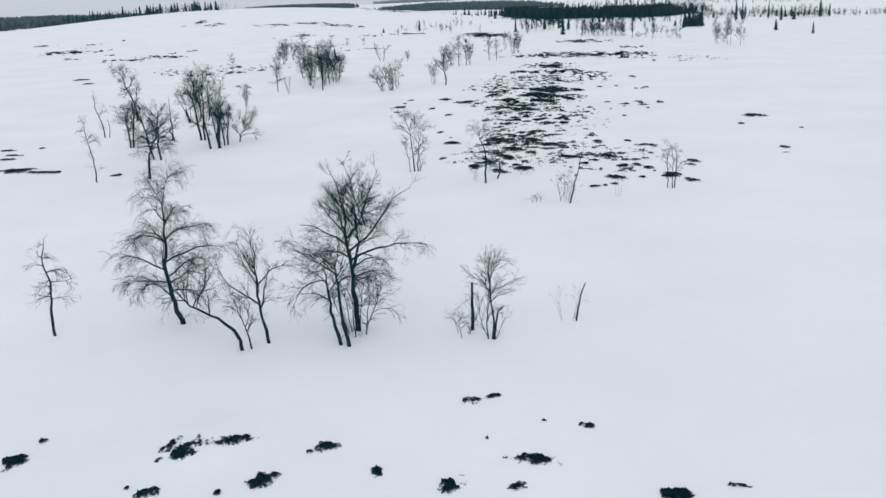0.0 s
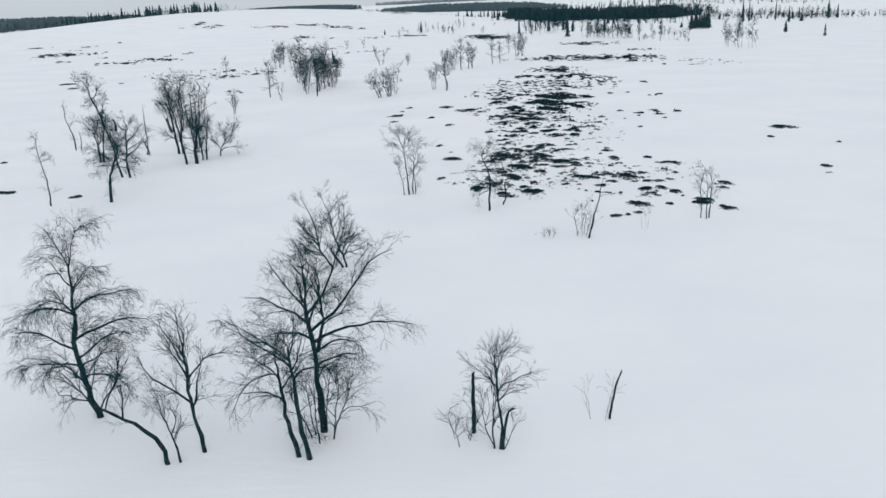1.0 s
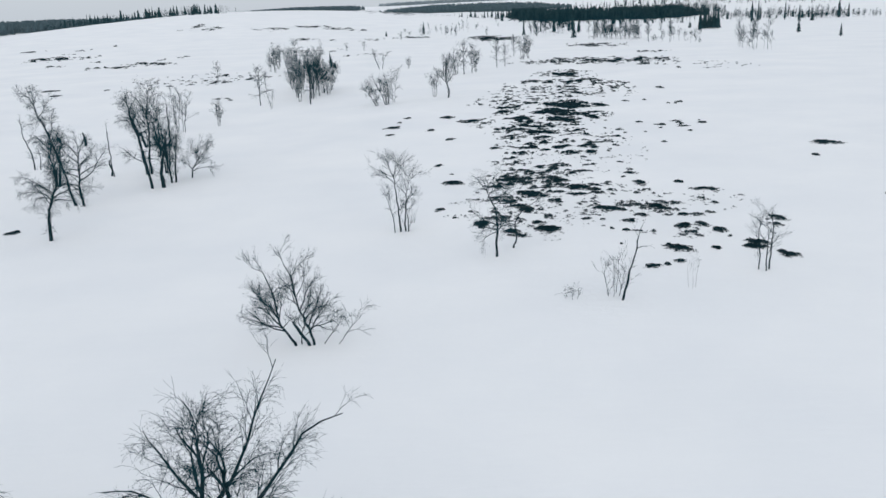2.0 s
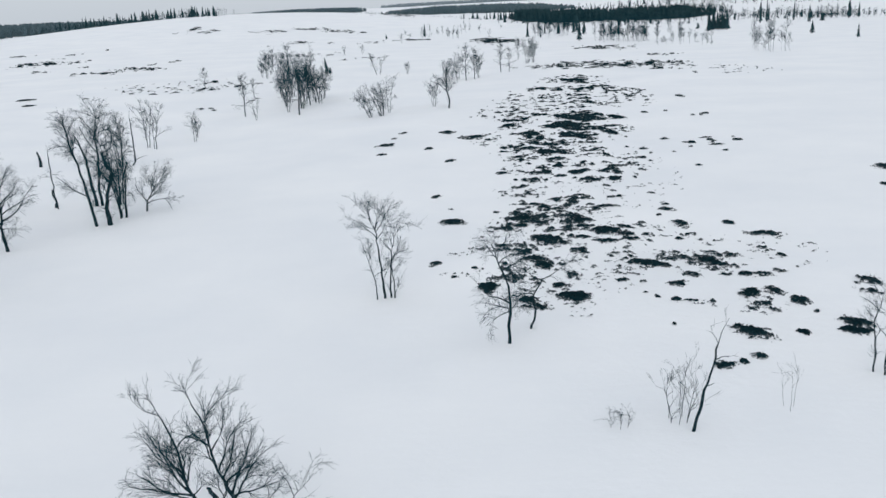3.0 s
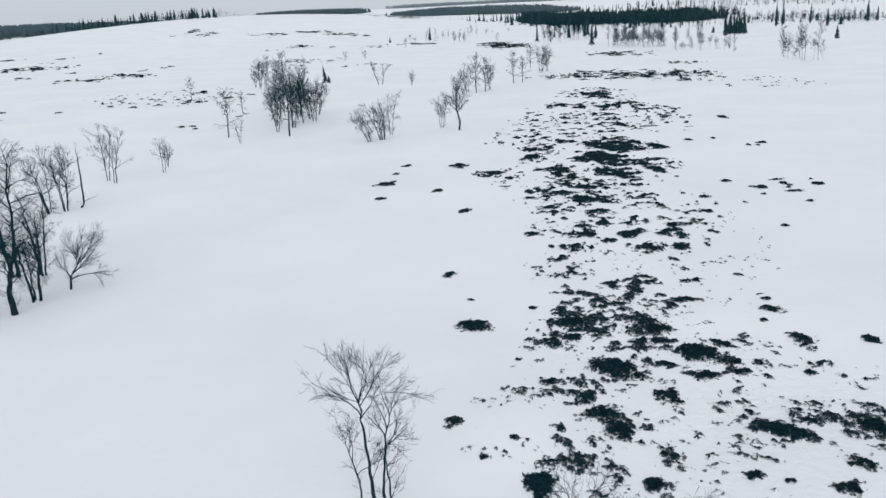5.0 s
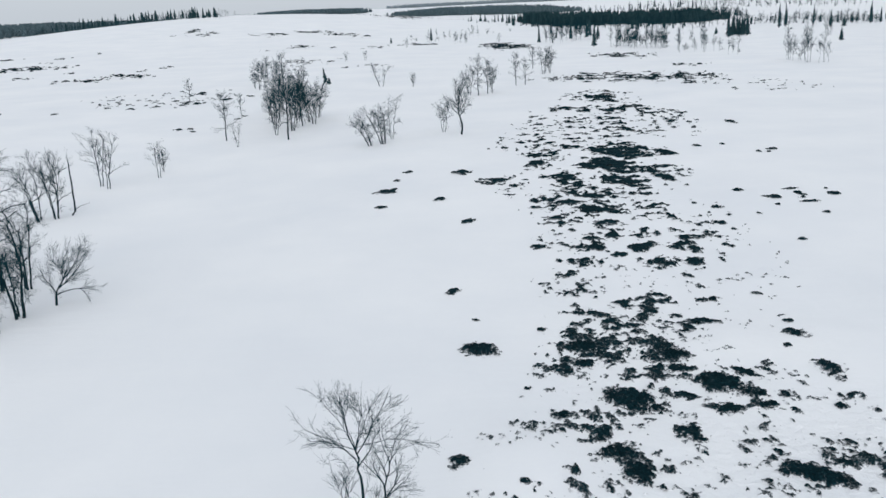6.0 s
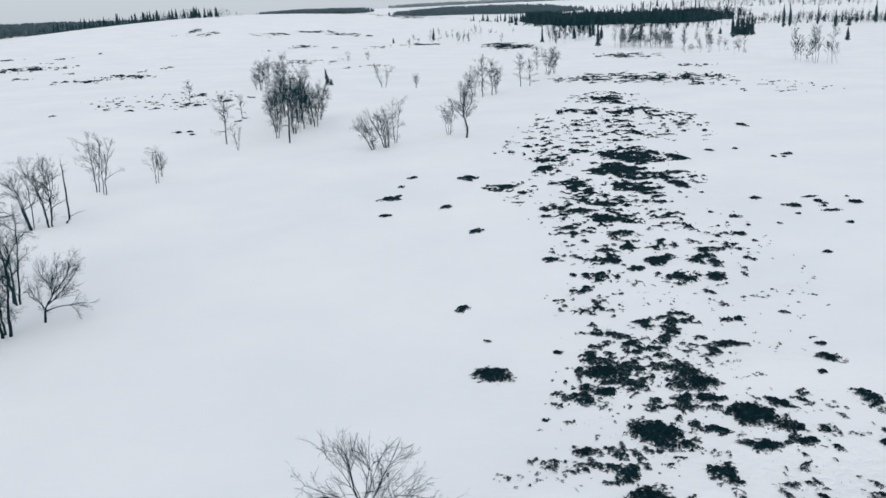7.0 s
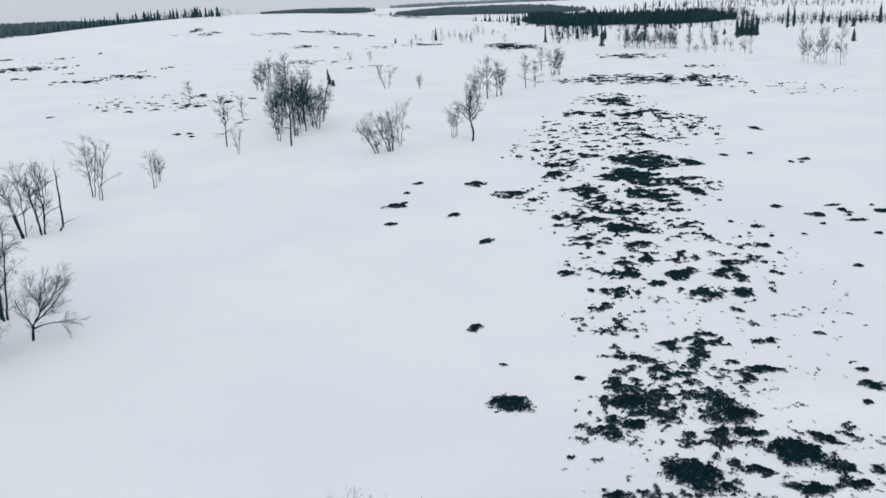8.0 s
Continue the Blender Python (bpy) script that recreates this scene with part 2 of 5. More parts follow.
# Thin, snow-flecked heath on the mire: x, y, half length, half width, share of the ground.
THIN_a = [
    (10.34, 49.56, 0.31, 0.22, 0.35),
    (11.89, 49.85, 0.80, 1.15, 0.45),
    (9.86, 50.08, 0.63, 0.27, 0.50),
    (5.89, 50.80, 0.53, 1.15, 0.52),
    (4.72, 51.64, 0.78, 0.73, 0.50),
    (6.69, 52.21, 1.94, 1.39, 0.22),
    (5.70, 52.67, 0.41, 0.38, 0.52),
    (7.62, 53.26, 0.68, 0.62, 0.32),
    (6.42, 53.72, 0.43, 0.55, 0.50),
    (4.98, 54.03, 0.85, 0.82, 0.52),
    (8.35, 54.04, 0.70, 1.01, 0.42),
    (8.73, 54.22, 0.86, 0.47, 0.45),
    (4.20, 54.47, 1.38, 1.03, 0.51),
    (3.35, 54.47, 0.52, 0.85, 0.53),
    (11.93, 54.49, 1.12, 1.33, 0.42),
    (2.33, 54.57, 0.52, 0.49, 0.30),
    (1.96, 54.57, 0.41, 0.23, 0.40),
    (6.80, 54.60, 1.13, 0.44, 0.26),
]
THIN_b = [
    (4.47, 54.77, 0.83, 0.53, 0.50),
    (2.77, 54.82, 0.34, 0.17, 0.50),
    (3.60, 55.07, 0.69, 0.25, 0.51),
    (5.79, 55.25, 0.86, 0.88, 0.54),
    (10.14, 55.27, 0.77, 0.41, 0.40),
    (10.70, 55.34, 0.75, 0.56, 0.40),
    (8.30, 55.44, 0.75, 0.37, 0.50),
    (11.99, 55.44, 4.43, 2.73, 0.20),
    (12.74, 55.53, 0.88, 0.81, 0.48),
    (9.93, 55.69, 1.13, 1.49, 0.27),
    (8.70, 55.81, 0.75, 0.86, 0.46),
    (9.31, 55.90, 0.62, 0.42, 0.40),
    (14.07, 56.03, 0.81, 0.96, 0.45),
    (5.32, 56.06, 0.64, 1.09, 0.55),
    (5.45, 56.08, 0.88, 0.75, 0.54),
    (2.81, 56.33, 1.60, 1.23, 0.20),
    (5.22, 56.97, 0.91, 0.78, 0.51),
    (12.86, 57.07, 0.61, 0.31, 0.45),
]
THIN_c = [
    (3.10, 57.55, 0.48, 0.44, 0.36),
    (5.30, 57.58, 0.77, 1.48, 0.55),
    (7.30, 58.03, 0.81, 0.77, 0.36),
    (5.18, 58.18, 0.96, 0.72, 0.45),
    (6.88, 58.30, 0.80, 0.87, 0.40),
    (10.50, 58.34, 0.51, 0.55, 0.40),
    (9.60, 58.42, 0.84, 0.61, 0.48),
    (9.49, 58.47, 0.82, 0.78, 0.50),
    (12.29, 58.52, 0.63, 0.51, 0.45),
    (11.87, 58.56, 0.53, 0.33, 0.50),
    (7.16, 58.62, 3.30, 5.13, 0.24),
    (6.07, 58.69, 1.15, 1.51, 0.53),
    (9.12, 59.26, 1.21, 1.26, 0.52),
    (9.16, 59.43, 1.26, 1.17, 0.50),
    (7.44, 59.63, 1.03, 0.65, 0.45),
    (10.20, 59.96, 0.89, 0.62, 0.40),
    (10.55, 60.28, 0.87, 0.99, 0.40),
    (5.81, 61.21, 1.07, 0.77, 0.51),
]
THIN_d = [
    (8.09, 61.27, 1.09, 1.43, 0.50),
    (9.16, 61.34, 0.74, 0.79, 0.42),
    (4.99, 61.50, 0.86, 0.75, 0.55),
    (8.66, 61.55, 1.00, 1.52, 0.40),
    (8.01, 62.07, 1.01, 1.89, 0.75),
    (6.37, 62.18, 1.68, 1.82, 0.58),
    (6.63, 62.52, 1.69, 1.46, 0.51),
    (5.80, 63.00, 1.23, 1.26, 0.63),
    (8.49, 63.29, 1.17, 2.39, 0.55),
    (6.56, 64.30, 1.08, 1.90, 0.64),
    (6.95, 64.84, 1.52, 1.86, 0.63),
    (8.19, 66.91, 1.53, 1.36, 0.50),
    (7.39, 68.88, 0.68, 1.26, 0.55),
    (6.20, 69.84, 0.93, 1.55, 0.55),
    (9.90, 70.28, 0.48, 0.46, 0.55),
    (6.93, 71.58, 0.55, 0.74, 0.55),
    (12.24, 71.77, 0.93, 0.74, 0.30),
    (10.83, 72.18, 1.05, 0.86, 0.60),
]
THIN_e = [
    (7.80, 72.96, 0.81, 0.74, 0.63),
    (12.63, 74.09, 0.74, 1.16, 0.53),
    (10.07, 74.55, 0.74, 0.94, 0.71),
    (8.12, 74.85, 1.22, 0.92, 0.73),
    (6.46, 76.27, 0.63, 1.13, 0.41),
    (8.17, 76.74, 0.77, 0.93, 0.61),
    (11.18, 77.13, 0.92, 1.05, 0.73),
    (10.02, 77.55, 0.79, 0.77, 0.69),
    (8.23, 80.09, 1.25, 1.03, 0.45),
    (13.02, 82.35, 1.20, 0.96, 0.51),
    (10.19, 82.60, 1.42, 1.40, 0.77),
    (11.54, 83.32, 4.24, 14.47, 0.30),
    (7.66, 85.71, 0.94, 2.53, 0.44),
    (10.79, 87.19, 1.63, 1.37, 0.78),
    (13.90, 87.41, 1.33, 1.71, 0.46),
    (13.51, 90.82, 1.59, 1.72, 0.76),
    (5.95, 90.95, 1.38, 2.90, 0.36),
    (10.20, 91.51, 1.42, 2.75, 0.62),
]
THIN_f = [
    (16.77, 94.17, 1.53, 2.69, 0.42),
    (14.47, 94.52, 1.71, 1.38, 0.74),
    (13.64, 97.23, 1.50, 2.27, 0.88),
    (9.80, 102.29, 1.27, 2.13, 0.62),
    (16.10, 102.32, 2.16, 3.05, 0.86),
    (12.11, 105.71, 1.57, 1.54, 0.48),
    (9.36, 108.22, 2.78, 4.12, 0.30),
    (13.22, 111.77, 4.90, 4.86, 0.32),
    (18.00, 113.61, 5.60, 5.94, 0.38),
]
THINS = THIN_a + THIN_b + THIN_c + THIN_d + THIN_e + THIN_f
# Streaks of heath far off on the mire and along the hill, in the same form.
STREAK_a = [
    (24.51, 119.54, 2.80, 3.30, 0.36),
    (13.16, 120.23, 3.28, 3.13, 0.30),
    (18.82, 122.68, 5.13, 3.43, 0.36),
    (24.58, 126.41, 3.62, 4.16, 0.46),
    (27.57, 127.63, 1.85, 2.40, 0.48),
    (13.45, 129.32, 1.34, 2.89, 0.46),
    (22.72, 130.57, 3.14, 4.39, 0.50),
    (19.00, 133.12, 3.32, 3.76, 0.62),
    (-22.21, 141.60, 0.98, 0.79, 0.50),
    (-22.38, 144.36, 0.86, 0.98, 0.50),
    (23.47, 146.42, 3.66, 7.09, 0.62),
    (-35.82, 149.46, 0.54, 1.26, 0.52),
    (47.94, 154.82, 8.37, 10.48, 0.19),
    (-39.90, 155.61, 0.82, 1.51, 0.56),
    (-43.78, 156.46, 0.42, 1.22, 0.52),
    (-37.27, 157.16, 0.58, 1.64, 0.56),
    (-34.14, 160.85, 0.68, 2.49, 0.58),
    (-31.48, 161.33, 1.18, 1.61, 0.45),
]
STREAK_b = [
    (-35.99, 162.61, 1.21, 2.30, 0.48),
    (40.59, 162.84, 1.92, 2.77, 0.50),
    (-28.65, 166.62, 0.61, 1.99, 0.55),
    (-38.45, 168.87, 11.78, 11.44, 0.24),
    (45.04, 175.02, 3.83, 9.03, 0.44),
    (-34.62, 175.52, 1.51, 1.90, 0.42),
    (39.51, 176.12, 6.68, 8.21, 0.52),
    (33.99, 177.65, 5.73, 10.14, 0.62),
    (26.37, 178.44, 5.69, 6.49, 0.46),
    (52.19, 201.48, 2.97, 4.11, 0.45),
    (-67.73, 215.98, 2.54, 5.48, 0.55),
    (-71.03, 217.09, 5.66, 4.83, 0.40),
    (-60.43, 224.35, 2.36, 4.55, 0.50),
    (-66.81, 228.15, 3.50, 5.25, 0.58),
    (-90.17, 230.92, 2.57, 3.12, 0.50),
    (-16.64, 232.17, 1.17, 3.79, 0.55),
    (-12.37, 234.49, 3.94, 3.00, 0.42),
    (-65.98, 242.82, 1.15, 3.81, 0.50),
]
STREAK_c = [
    (48.78, 243.29, 6.34, 11.60, 0.46),
    (-83.23, 243.35, 1.19, 3.14, 0.45),
    (-62.41, 251.08, 1.78, 3.23, 0.42),
    (-27.05, 255.18, 8.78, 11.24, 0.40),
    (-102.83, 261.32, 5.93, 8.90, 0.52),
    (-93.57, 262.56, 2.28, 6.35, 0.42),
    (-105.79, 283.38, 2.69, 3.64, 0.45),
    (-108.20, 298.87, 2.65, 3.15, 0.42),
    (-125.03, 302.55, 3.93, 3.09, 0.50),
    (-49.05, 306.98, 1.83, 3.42, 0.48),
    (27.35, 310.15, 6.23, 18.51, 0.66),
    (-103.20, 317.40, 1.80, 4.80, 0.55),
    (-14.73, 318.04, 4.51, 5.54, 0.46),
    (-29.59, 321.11, 2.67, 5.48, 0.48),
    (-38.41, 325.46, 3.89, 7.11, 0.52),
    (-1.10, 330.88, 6.68, 5.93, 0.46),
    (-60.74, 385.22, 7.10, 9.03, 0.46),
    (-23.73, 385.32, 3.74, 6.31, 0.48),
]
STREAK_d = [
    (-32.12, 391.18, 7.15, 6.74, 0.48),
    (-97.13, 391.57, 4.93, 6.52, 0.42),
    (-86.85, 394.30, 3.94, 11.15, 0.55),
    (-44.96, 403.10, 8.40, 7.09, 0.50),
    (-97.99, 412.66, 2.86, 11.18, 0.58),
    (-9.80, 552.95, 13.88, 30.65, 0.50),
]
STREAKS = STREAK_a + STREAK_b + STREAK_c + STREAK_d

# ---- terrain ----
def lattice(ix, iy, seed):
    h = (ix.astype(np.int64) * 374761393 + iy.astype(np.int64) * 668265263 + seed * 1442695041) & 0xFFFFFFFF
    h = ((h ^ (h >> 13)) * 1274126177) & 0xFFFFFFFF
    return ((h ^ (h >> 16)) & 0xFFFF) / 65535.0


def value_noise(x, y, seed=0):
    x, y = np.asarray(x, float), np.asarray(y, float)
    ix, iy = np.floor(x), np.floor(y)
    fx, fy = x - ix, y - iy
    fx, fy = fx * fx * (3 - 2 * fx), fy * fy * (3 - 2 * fy)
    ix, iy = ix.astype(np.int64), iy.astype(np.int64)
    a, b = lattice(ix, iy, seed), lattice(ix + 1, iy, seed)
    c, d = lattice(ix, iy + 1, seed), lattice(ix + 1, iy + 1, seed)
    return (a + (b - a) * fx) * (1 - fy) + (c + (d - c) * fx) * fy - 0.5


def fbm(x, y, seed=0, octaves=4):
    total, amp = 0.0, 1.0
    for k in range(octaves):
        total = total + amp * value_noise(x * 2.03 ** k, y * 2.03 ** k, seed + k)
        amp *= 0.55
    return total


def swell(x, y, cx, cy, sx, sy, turn=0.0):
    c, s = math.cos(radians(turn)), math.sin(radians(turn))
    u, v = (x - cx) * c + (y - cy) * s, (y - cy) * c - (x - cx) * s
    return np.exp(-(u / sx) ** 2 - (v / sy) ** 2)


def ground_z(x, y):
    """Height of the snow: a flat mire with a shallow trough, a low hill at the north-west and rising land far off."""
    x, y = np.asarray(x, float), np.asarray(y, float)
    z = -0.8 * swell(x, y, -20, 105, 19, 55)
    z = z + 0.10 * value_noise(x / 9, y / 9, 3) + 0.05 * value_noise(x / 3.1, y / 4.3, 5)
    z = z + 0.16 * value_noise(x / 1.7, y / 2.1, 6) * swell(x - (y - 60) * 0.12, y, 9, 62, 9, 28)  # lumpy where heath lies under the snow
    trail = np.exp(-((x - np.interp(y, [30, 59, 65, 75, 83, 95, 112], [20, 15.8, 14.8, 14.2, 12.3, 7, -3])) / 1.1) ** 2) * np.clip((125 - y) / 20, 0, 1) * np.clip((y - 25) / 10, 0, 1)
    z = z - trail * (0.05 + 0.12 * np.clip(value_noise(x / 0.8, y / 0.9, 15), -0.5, 0.5))  # trodden snow
    z = z + 0.3 * swell(x, y, 2.9, 56.3, 1.5, 2.0) + 0.22 * swell(x, y, -5.9, 18.9, 0.7, 0.9)
    far = np.clip((np.hypot(x, y - 50) - 130) / 250, 0, 1)
    z = z + far * 1.0 * value_noise(x / 90, y / 90, 9)
    z = z + 15.5 * swell(x, y, -115, 560, 150, 210)
    z = z + 1.4 * swell(x, y, -55, 590, 90, 150)
    z = z + 13.0 * swell(x, y, -350, 820, 200, 170)
    z = z + 7.0 * swell(x, y, 130, 800, 220, 240)
    away = np.clip((y - 1000) / 2800, 0, 1)
    z = z + 105 * away * (0.5 + value_noise(x / 1500 + 0.3, y / 2500, 21))
    z = z + 16 * swell(x, y, 420, 900, 300, 300)
    return z


def gz(x, y):
    return float(ground_z(x, y))


def add_mesh(name, verts, faces, mat, smooth=False):
    me = bpy.data.meshes.new(name)
    me.from_pydata(verts if isinstance(verts, list) else verts.tolist(), [], faces if isinstance(faces, list) else faces.tolist())
    me.materials.append(mat)
    if smooth:
        me.polygons.foreach_set("use_smooth", [True] * len(me.polygons))
    me.update()
    return me


def part(name, verts, faces, mat, parent, label="", smooth=False):
    ob = new(name, add_mesh(name, verts, faces, mat, smooth))
    ob.parent = parent
    return tagged(ob, label)


def spaced(lo, hi, centre, step, grow):
    """Coordinates that lie step apart near centre and ever wider outwards."""
    out = [centre]
    d, p = step, centre
    while p < hi:
        p += d
        out.append(min(p, hi))
        d = step if abs(p - centre) < 28 else d * grow
    d, p = step, centre
    while p > lo:
        p -= d
        out.insert(0, max(p, lo))
        d = step if abs(p - centre) < 28 else d * grow
    return np.array(out)


def sheet(xs, ys, z):
    gx, gy = np.meshgrid(xs, ys)
    verts = np.stack([gx, gy, z(gx, gy)], -1).reshape(-1, 3)
    n, m = len(xs), len(ys)
    i = (np.arange(m - 1)[:, None] * n + np.arange(n - 1)).reshape(-1)
    return verts, np.stack([i, i + 1, i + n + 1, i + n], -1)


def build_ground():
    xs, ys = spaced(-3400, 3400, 6, 0.35, 1.03), spaced(-1200, 4300, 58, 0.35, 1.03)
    verts, quads = sheet(xs, ys, ground_z)
    me = add_mesh("ground", verts, quads, SNOW, True)
    x, y = verts[:, 0], verts[:, 1]
    lumpy = swell(x - (y - 60) * 0.12, y, 9.5, 56, 8, 15) * np.clip(0.75 + 1.6 * value_noise(x / 3, y / 4, 31), 0, 1.4)
    me.attributes.new("lumpy", "FLOAT", "POINT").data.foreach_set("value", lumpy.astype(np.float32))
    ob = new("ground", me)
    tagged(ob, "snow-covered open tundra with soft wind drifts", "snow", kind="structure")


build_ground()


# ---- heath that shows through the snow ----
def blades(px, py, pz, low, high, width, rng):
    """Short stiff sprigs, two crossed slivers each."""
    n = len(px)
    out_v = []
    for k in range(2):
        a = rng.uniform(0, 2 * np.pi, n)
        lean = rng.uniform(0.1, 0.9, n)
        h = rng.uniform(low, high, n)
        b = rng.uniform(0, 2 * np.pi, n)
        dx, dy = np.cos(a) * width, np.sin(a) * width
        base = np.stack([px, py, pz], -1)
        side = np.stack([dx, dy, 0 * dx], -1)
        tip = base + np.stack([np.cos(b) * lean * h, np.sin(b) * lean * h, h], -1)
        out_v += [base - side, base + side, tip]
    v = np.stack(out_v, 1).reshape(-1, 3)
    i = np.arange(n)[:, None] * 6
    f = np.concatenate([i + [0, 1, 2], i + [3, 4, 5]])
    return v, f


def pieces(quads, n):
    """Numbers the connected pieces of a mesh of quads."""
    lab = np.arange(n)
    for _ in range(400):
        low = lab[quads].min(1)
        new_lab = lab.copy()
        np.minimum.at(new_lab, quads.reshape(-1), np.repeat(low, 4))
        new_lab = new_lab[new_lab]
        if (new_lab == lab).all():
            break
        lab = new_lab
    return lab[quads[:, 0]]


def pick(verts, quads):
    used, inv = np.unique(quads, return_inverse=True)
    return verts[used], inv.reshape(-1, 4)


def sow(verts, core, area, per_metre, tall, width, rng, most=3000):
    """Sprigs on the quads given, so many a square metre."""
    n = int(min(most, area * per_metre))
    q = rng.integers(0, len(core), n)
    w = rng.dirichlet((1, 1, 1, 1), n)
    p = (verts[core[q], :3] * w[:, :, None]).sum(1)
    return blades(p[:, 0], p[:, 1], p[:, 2] - 0.01, 0.02, tall, width, rng)


FLECKS = []


def heath_data(name, verts, quads, lift=0.0, most=0.6):
    """A heath mesh whose points carry how far the heath stands clear of the snow."""
    me = add_mesh(name, verts[:, :3], quads, HEATH, True)
    me.attributes.new("cover", "FLOAT", "POINT").data.foreach_set("value", (np.minimum(verts[:, 3], most) + lift).astype(np.float32))
    return me


def heath_mesh(x, y, a, b, turn, seed):
    """A ragged clump of low heath: half axes a and b, its rim sunk into the snow."""
    rng = np.random.default_rng(seed)
    dist = max(18.0, y - 41)
    cell = min(max(0.03, dist * 0.0017), max(a, b) * 0.2, 0.5)
    pad = 1.45
    c, s = math.cos(radians(turn)), math.sin(radians(turn))
    nu, nv = max(9, int(2 * pad * a / cell)), max(9, int(2 * pad * b / cell))
    us, vs = np.linspace(-pad * a, pad * a, nu), np.linspace(-pad * b, pad * b, nv)
    u, v = np.meshgrid(us, vs)
    u, v = u + rng.normal(0, 0.2, u.shape) * (us[1] - us[0]), v + rng.normal(0, 0.2, v.shape) * (vs[1] - vs[0])
    wx, wy = x + u * c - v * s, y + u * s + v * c
    size = min(max(min(a, b), 0.15), 0.9)
    grain = max(0.1, dist * 0.0042)
    r = np.sqrt((u / a) ** 2 + (v / b) ** 2)
    rough = fbm(wx / size * 0.9 + seed, wy / size * 0.7, seed, 4)
    fine = fbm(wx / grain, wy / grain / 1.2, seed + 7, 3)
    f = 0.95 - r + 0.8 * rough + 0.62 * fine
    high = 0.035 + 0.10 * min(1, min(a, b) / 0.6)
    z = ground_z(wx, wy) - 0.03 + (0.045 + 0.0006 * (dist - 18)) * np.clip((f + 0.14) / 0.1, 0, 1) + high * np.clip(f, 0, 0.6) * 1.2 + 0.02 * np.clip(f * 3, 0, 1) * rng.normal(0, 1, f.shape)
    i = (np.arange(nv - 1)[:, None] * nu + np.arange(nu - 1)).reshape(-1)
    quads = np.stack([i, i + 1, i + nu + 1, i + nu], -1)
    quads = quads[(f.reshape(-1)[quads] > -0.12).sum(1) >= 3]
    if len(quads) == 0:
        return None
    verts, quads = pick(np.stack([wx, wy, z, f], -1).reshape(-1, 4), quads)
    core = quads[verts[quads, 3].min(1) > 0.12]
    core = core if len(core) else quads
    area = len(core) * (us[1] - us[0]) * (vs[1] - vs[0])
    sprigs = sow(verts, core, area, 520 if dist < 28 else 110 if dist < 60 else 12, 0.042, 0.008 * min(dist, 50) / 18, rng)
    return verts, quads, sprigs


def heath_patch(row, seed):
    made = heath_mesh(*row, seed)
    if made is None:
        return
    verts, quads, (bv, bf) = made
    x, y, a, b, turn = row
    o = np.array([x, y, gz(x, y)])
    lab = pieces(quads, len(verts))
    names, counts = np.unique(lab, return_counts=True)
    if len(names) > 1:
        # the largest piece is the clump, the crumbs round it go with the flecks
        main = lab == names[counts.argmax()]
        FLECKS.append(pick(verts, quads[~main]))
        verts, quads = pick(verts, quads[main])
    ob = new("heath_patch", heath_data("heath_patch", verts - [*o, 0], quads, 0.08 + 0.22 * min(1, max(0, (y - 62) / 35)), 0.55))
    ob.location = o
    # the three marks that stand for shaded snow get these labels too
    label = ("long dark strip of frozen heath melted out of the snow" if max(a, b) > 2.2 * min(a, b) else
             "small dark tuft of frozen heath in the snow" if a < 0.3 else "dark ragged clump of frozen heath in the snow")
    tagged(ob, label, "heath", "heath patches on the mire")
    if len(bv):
        tagged(part("heather", bv - o, bf, HEATHER, ob), kind="stuff")


for k, row in enumerate(HEATHS):
    heath_patch(row, 100 + k)
count = np.cumsum([0] + [len(v) for v, _ in FLECKS])
tagged(new("heath_flecks", heath_data("heath_flecks", np.concatenate([v for v, _ in FLECKS]), np.concatenate([f + c for (_, f), c in zip(FLECKS, count)]))),
       "scattered dark crumbs of heath on snow", "heath", kind="stuff")


def heath_share(x, y, rows):
    """The share of the ground that thin heath takes."""
    share = np.zeros(x.shape)
    for cx, cy, a, b, w in rows:
        share = np.maximum(share, w * np.exp(-0.5 * (((x - cx) / a) ** 2 + ((y - cy) / b) ** 2) ** 1.3))
    return share


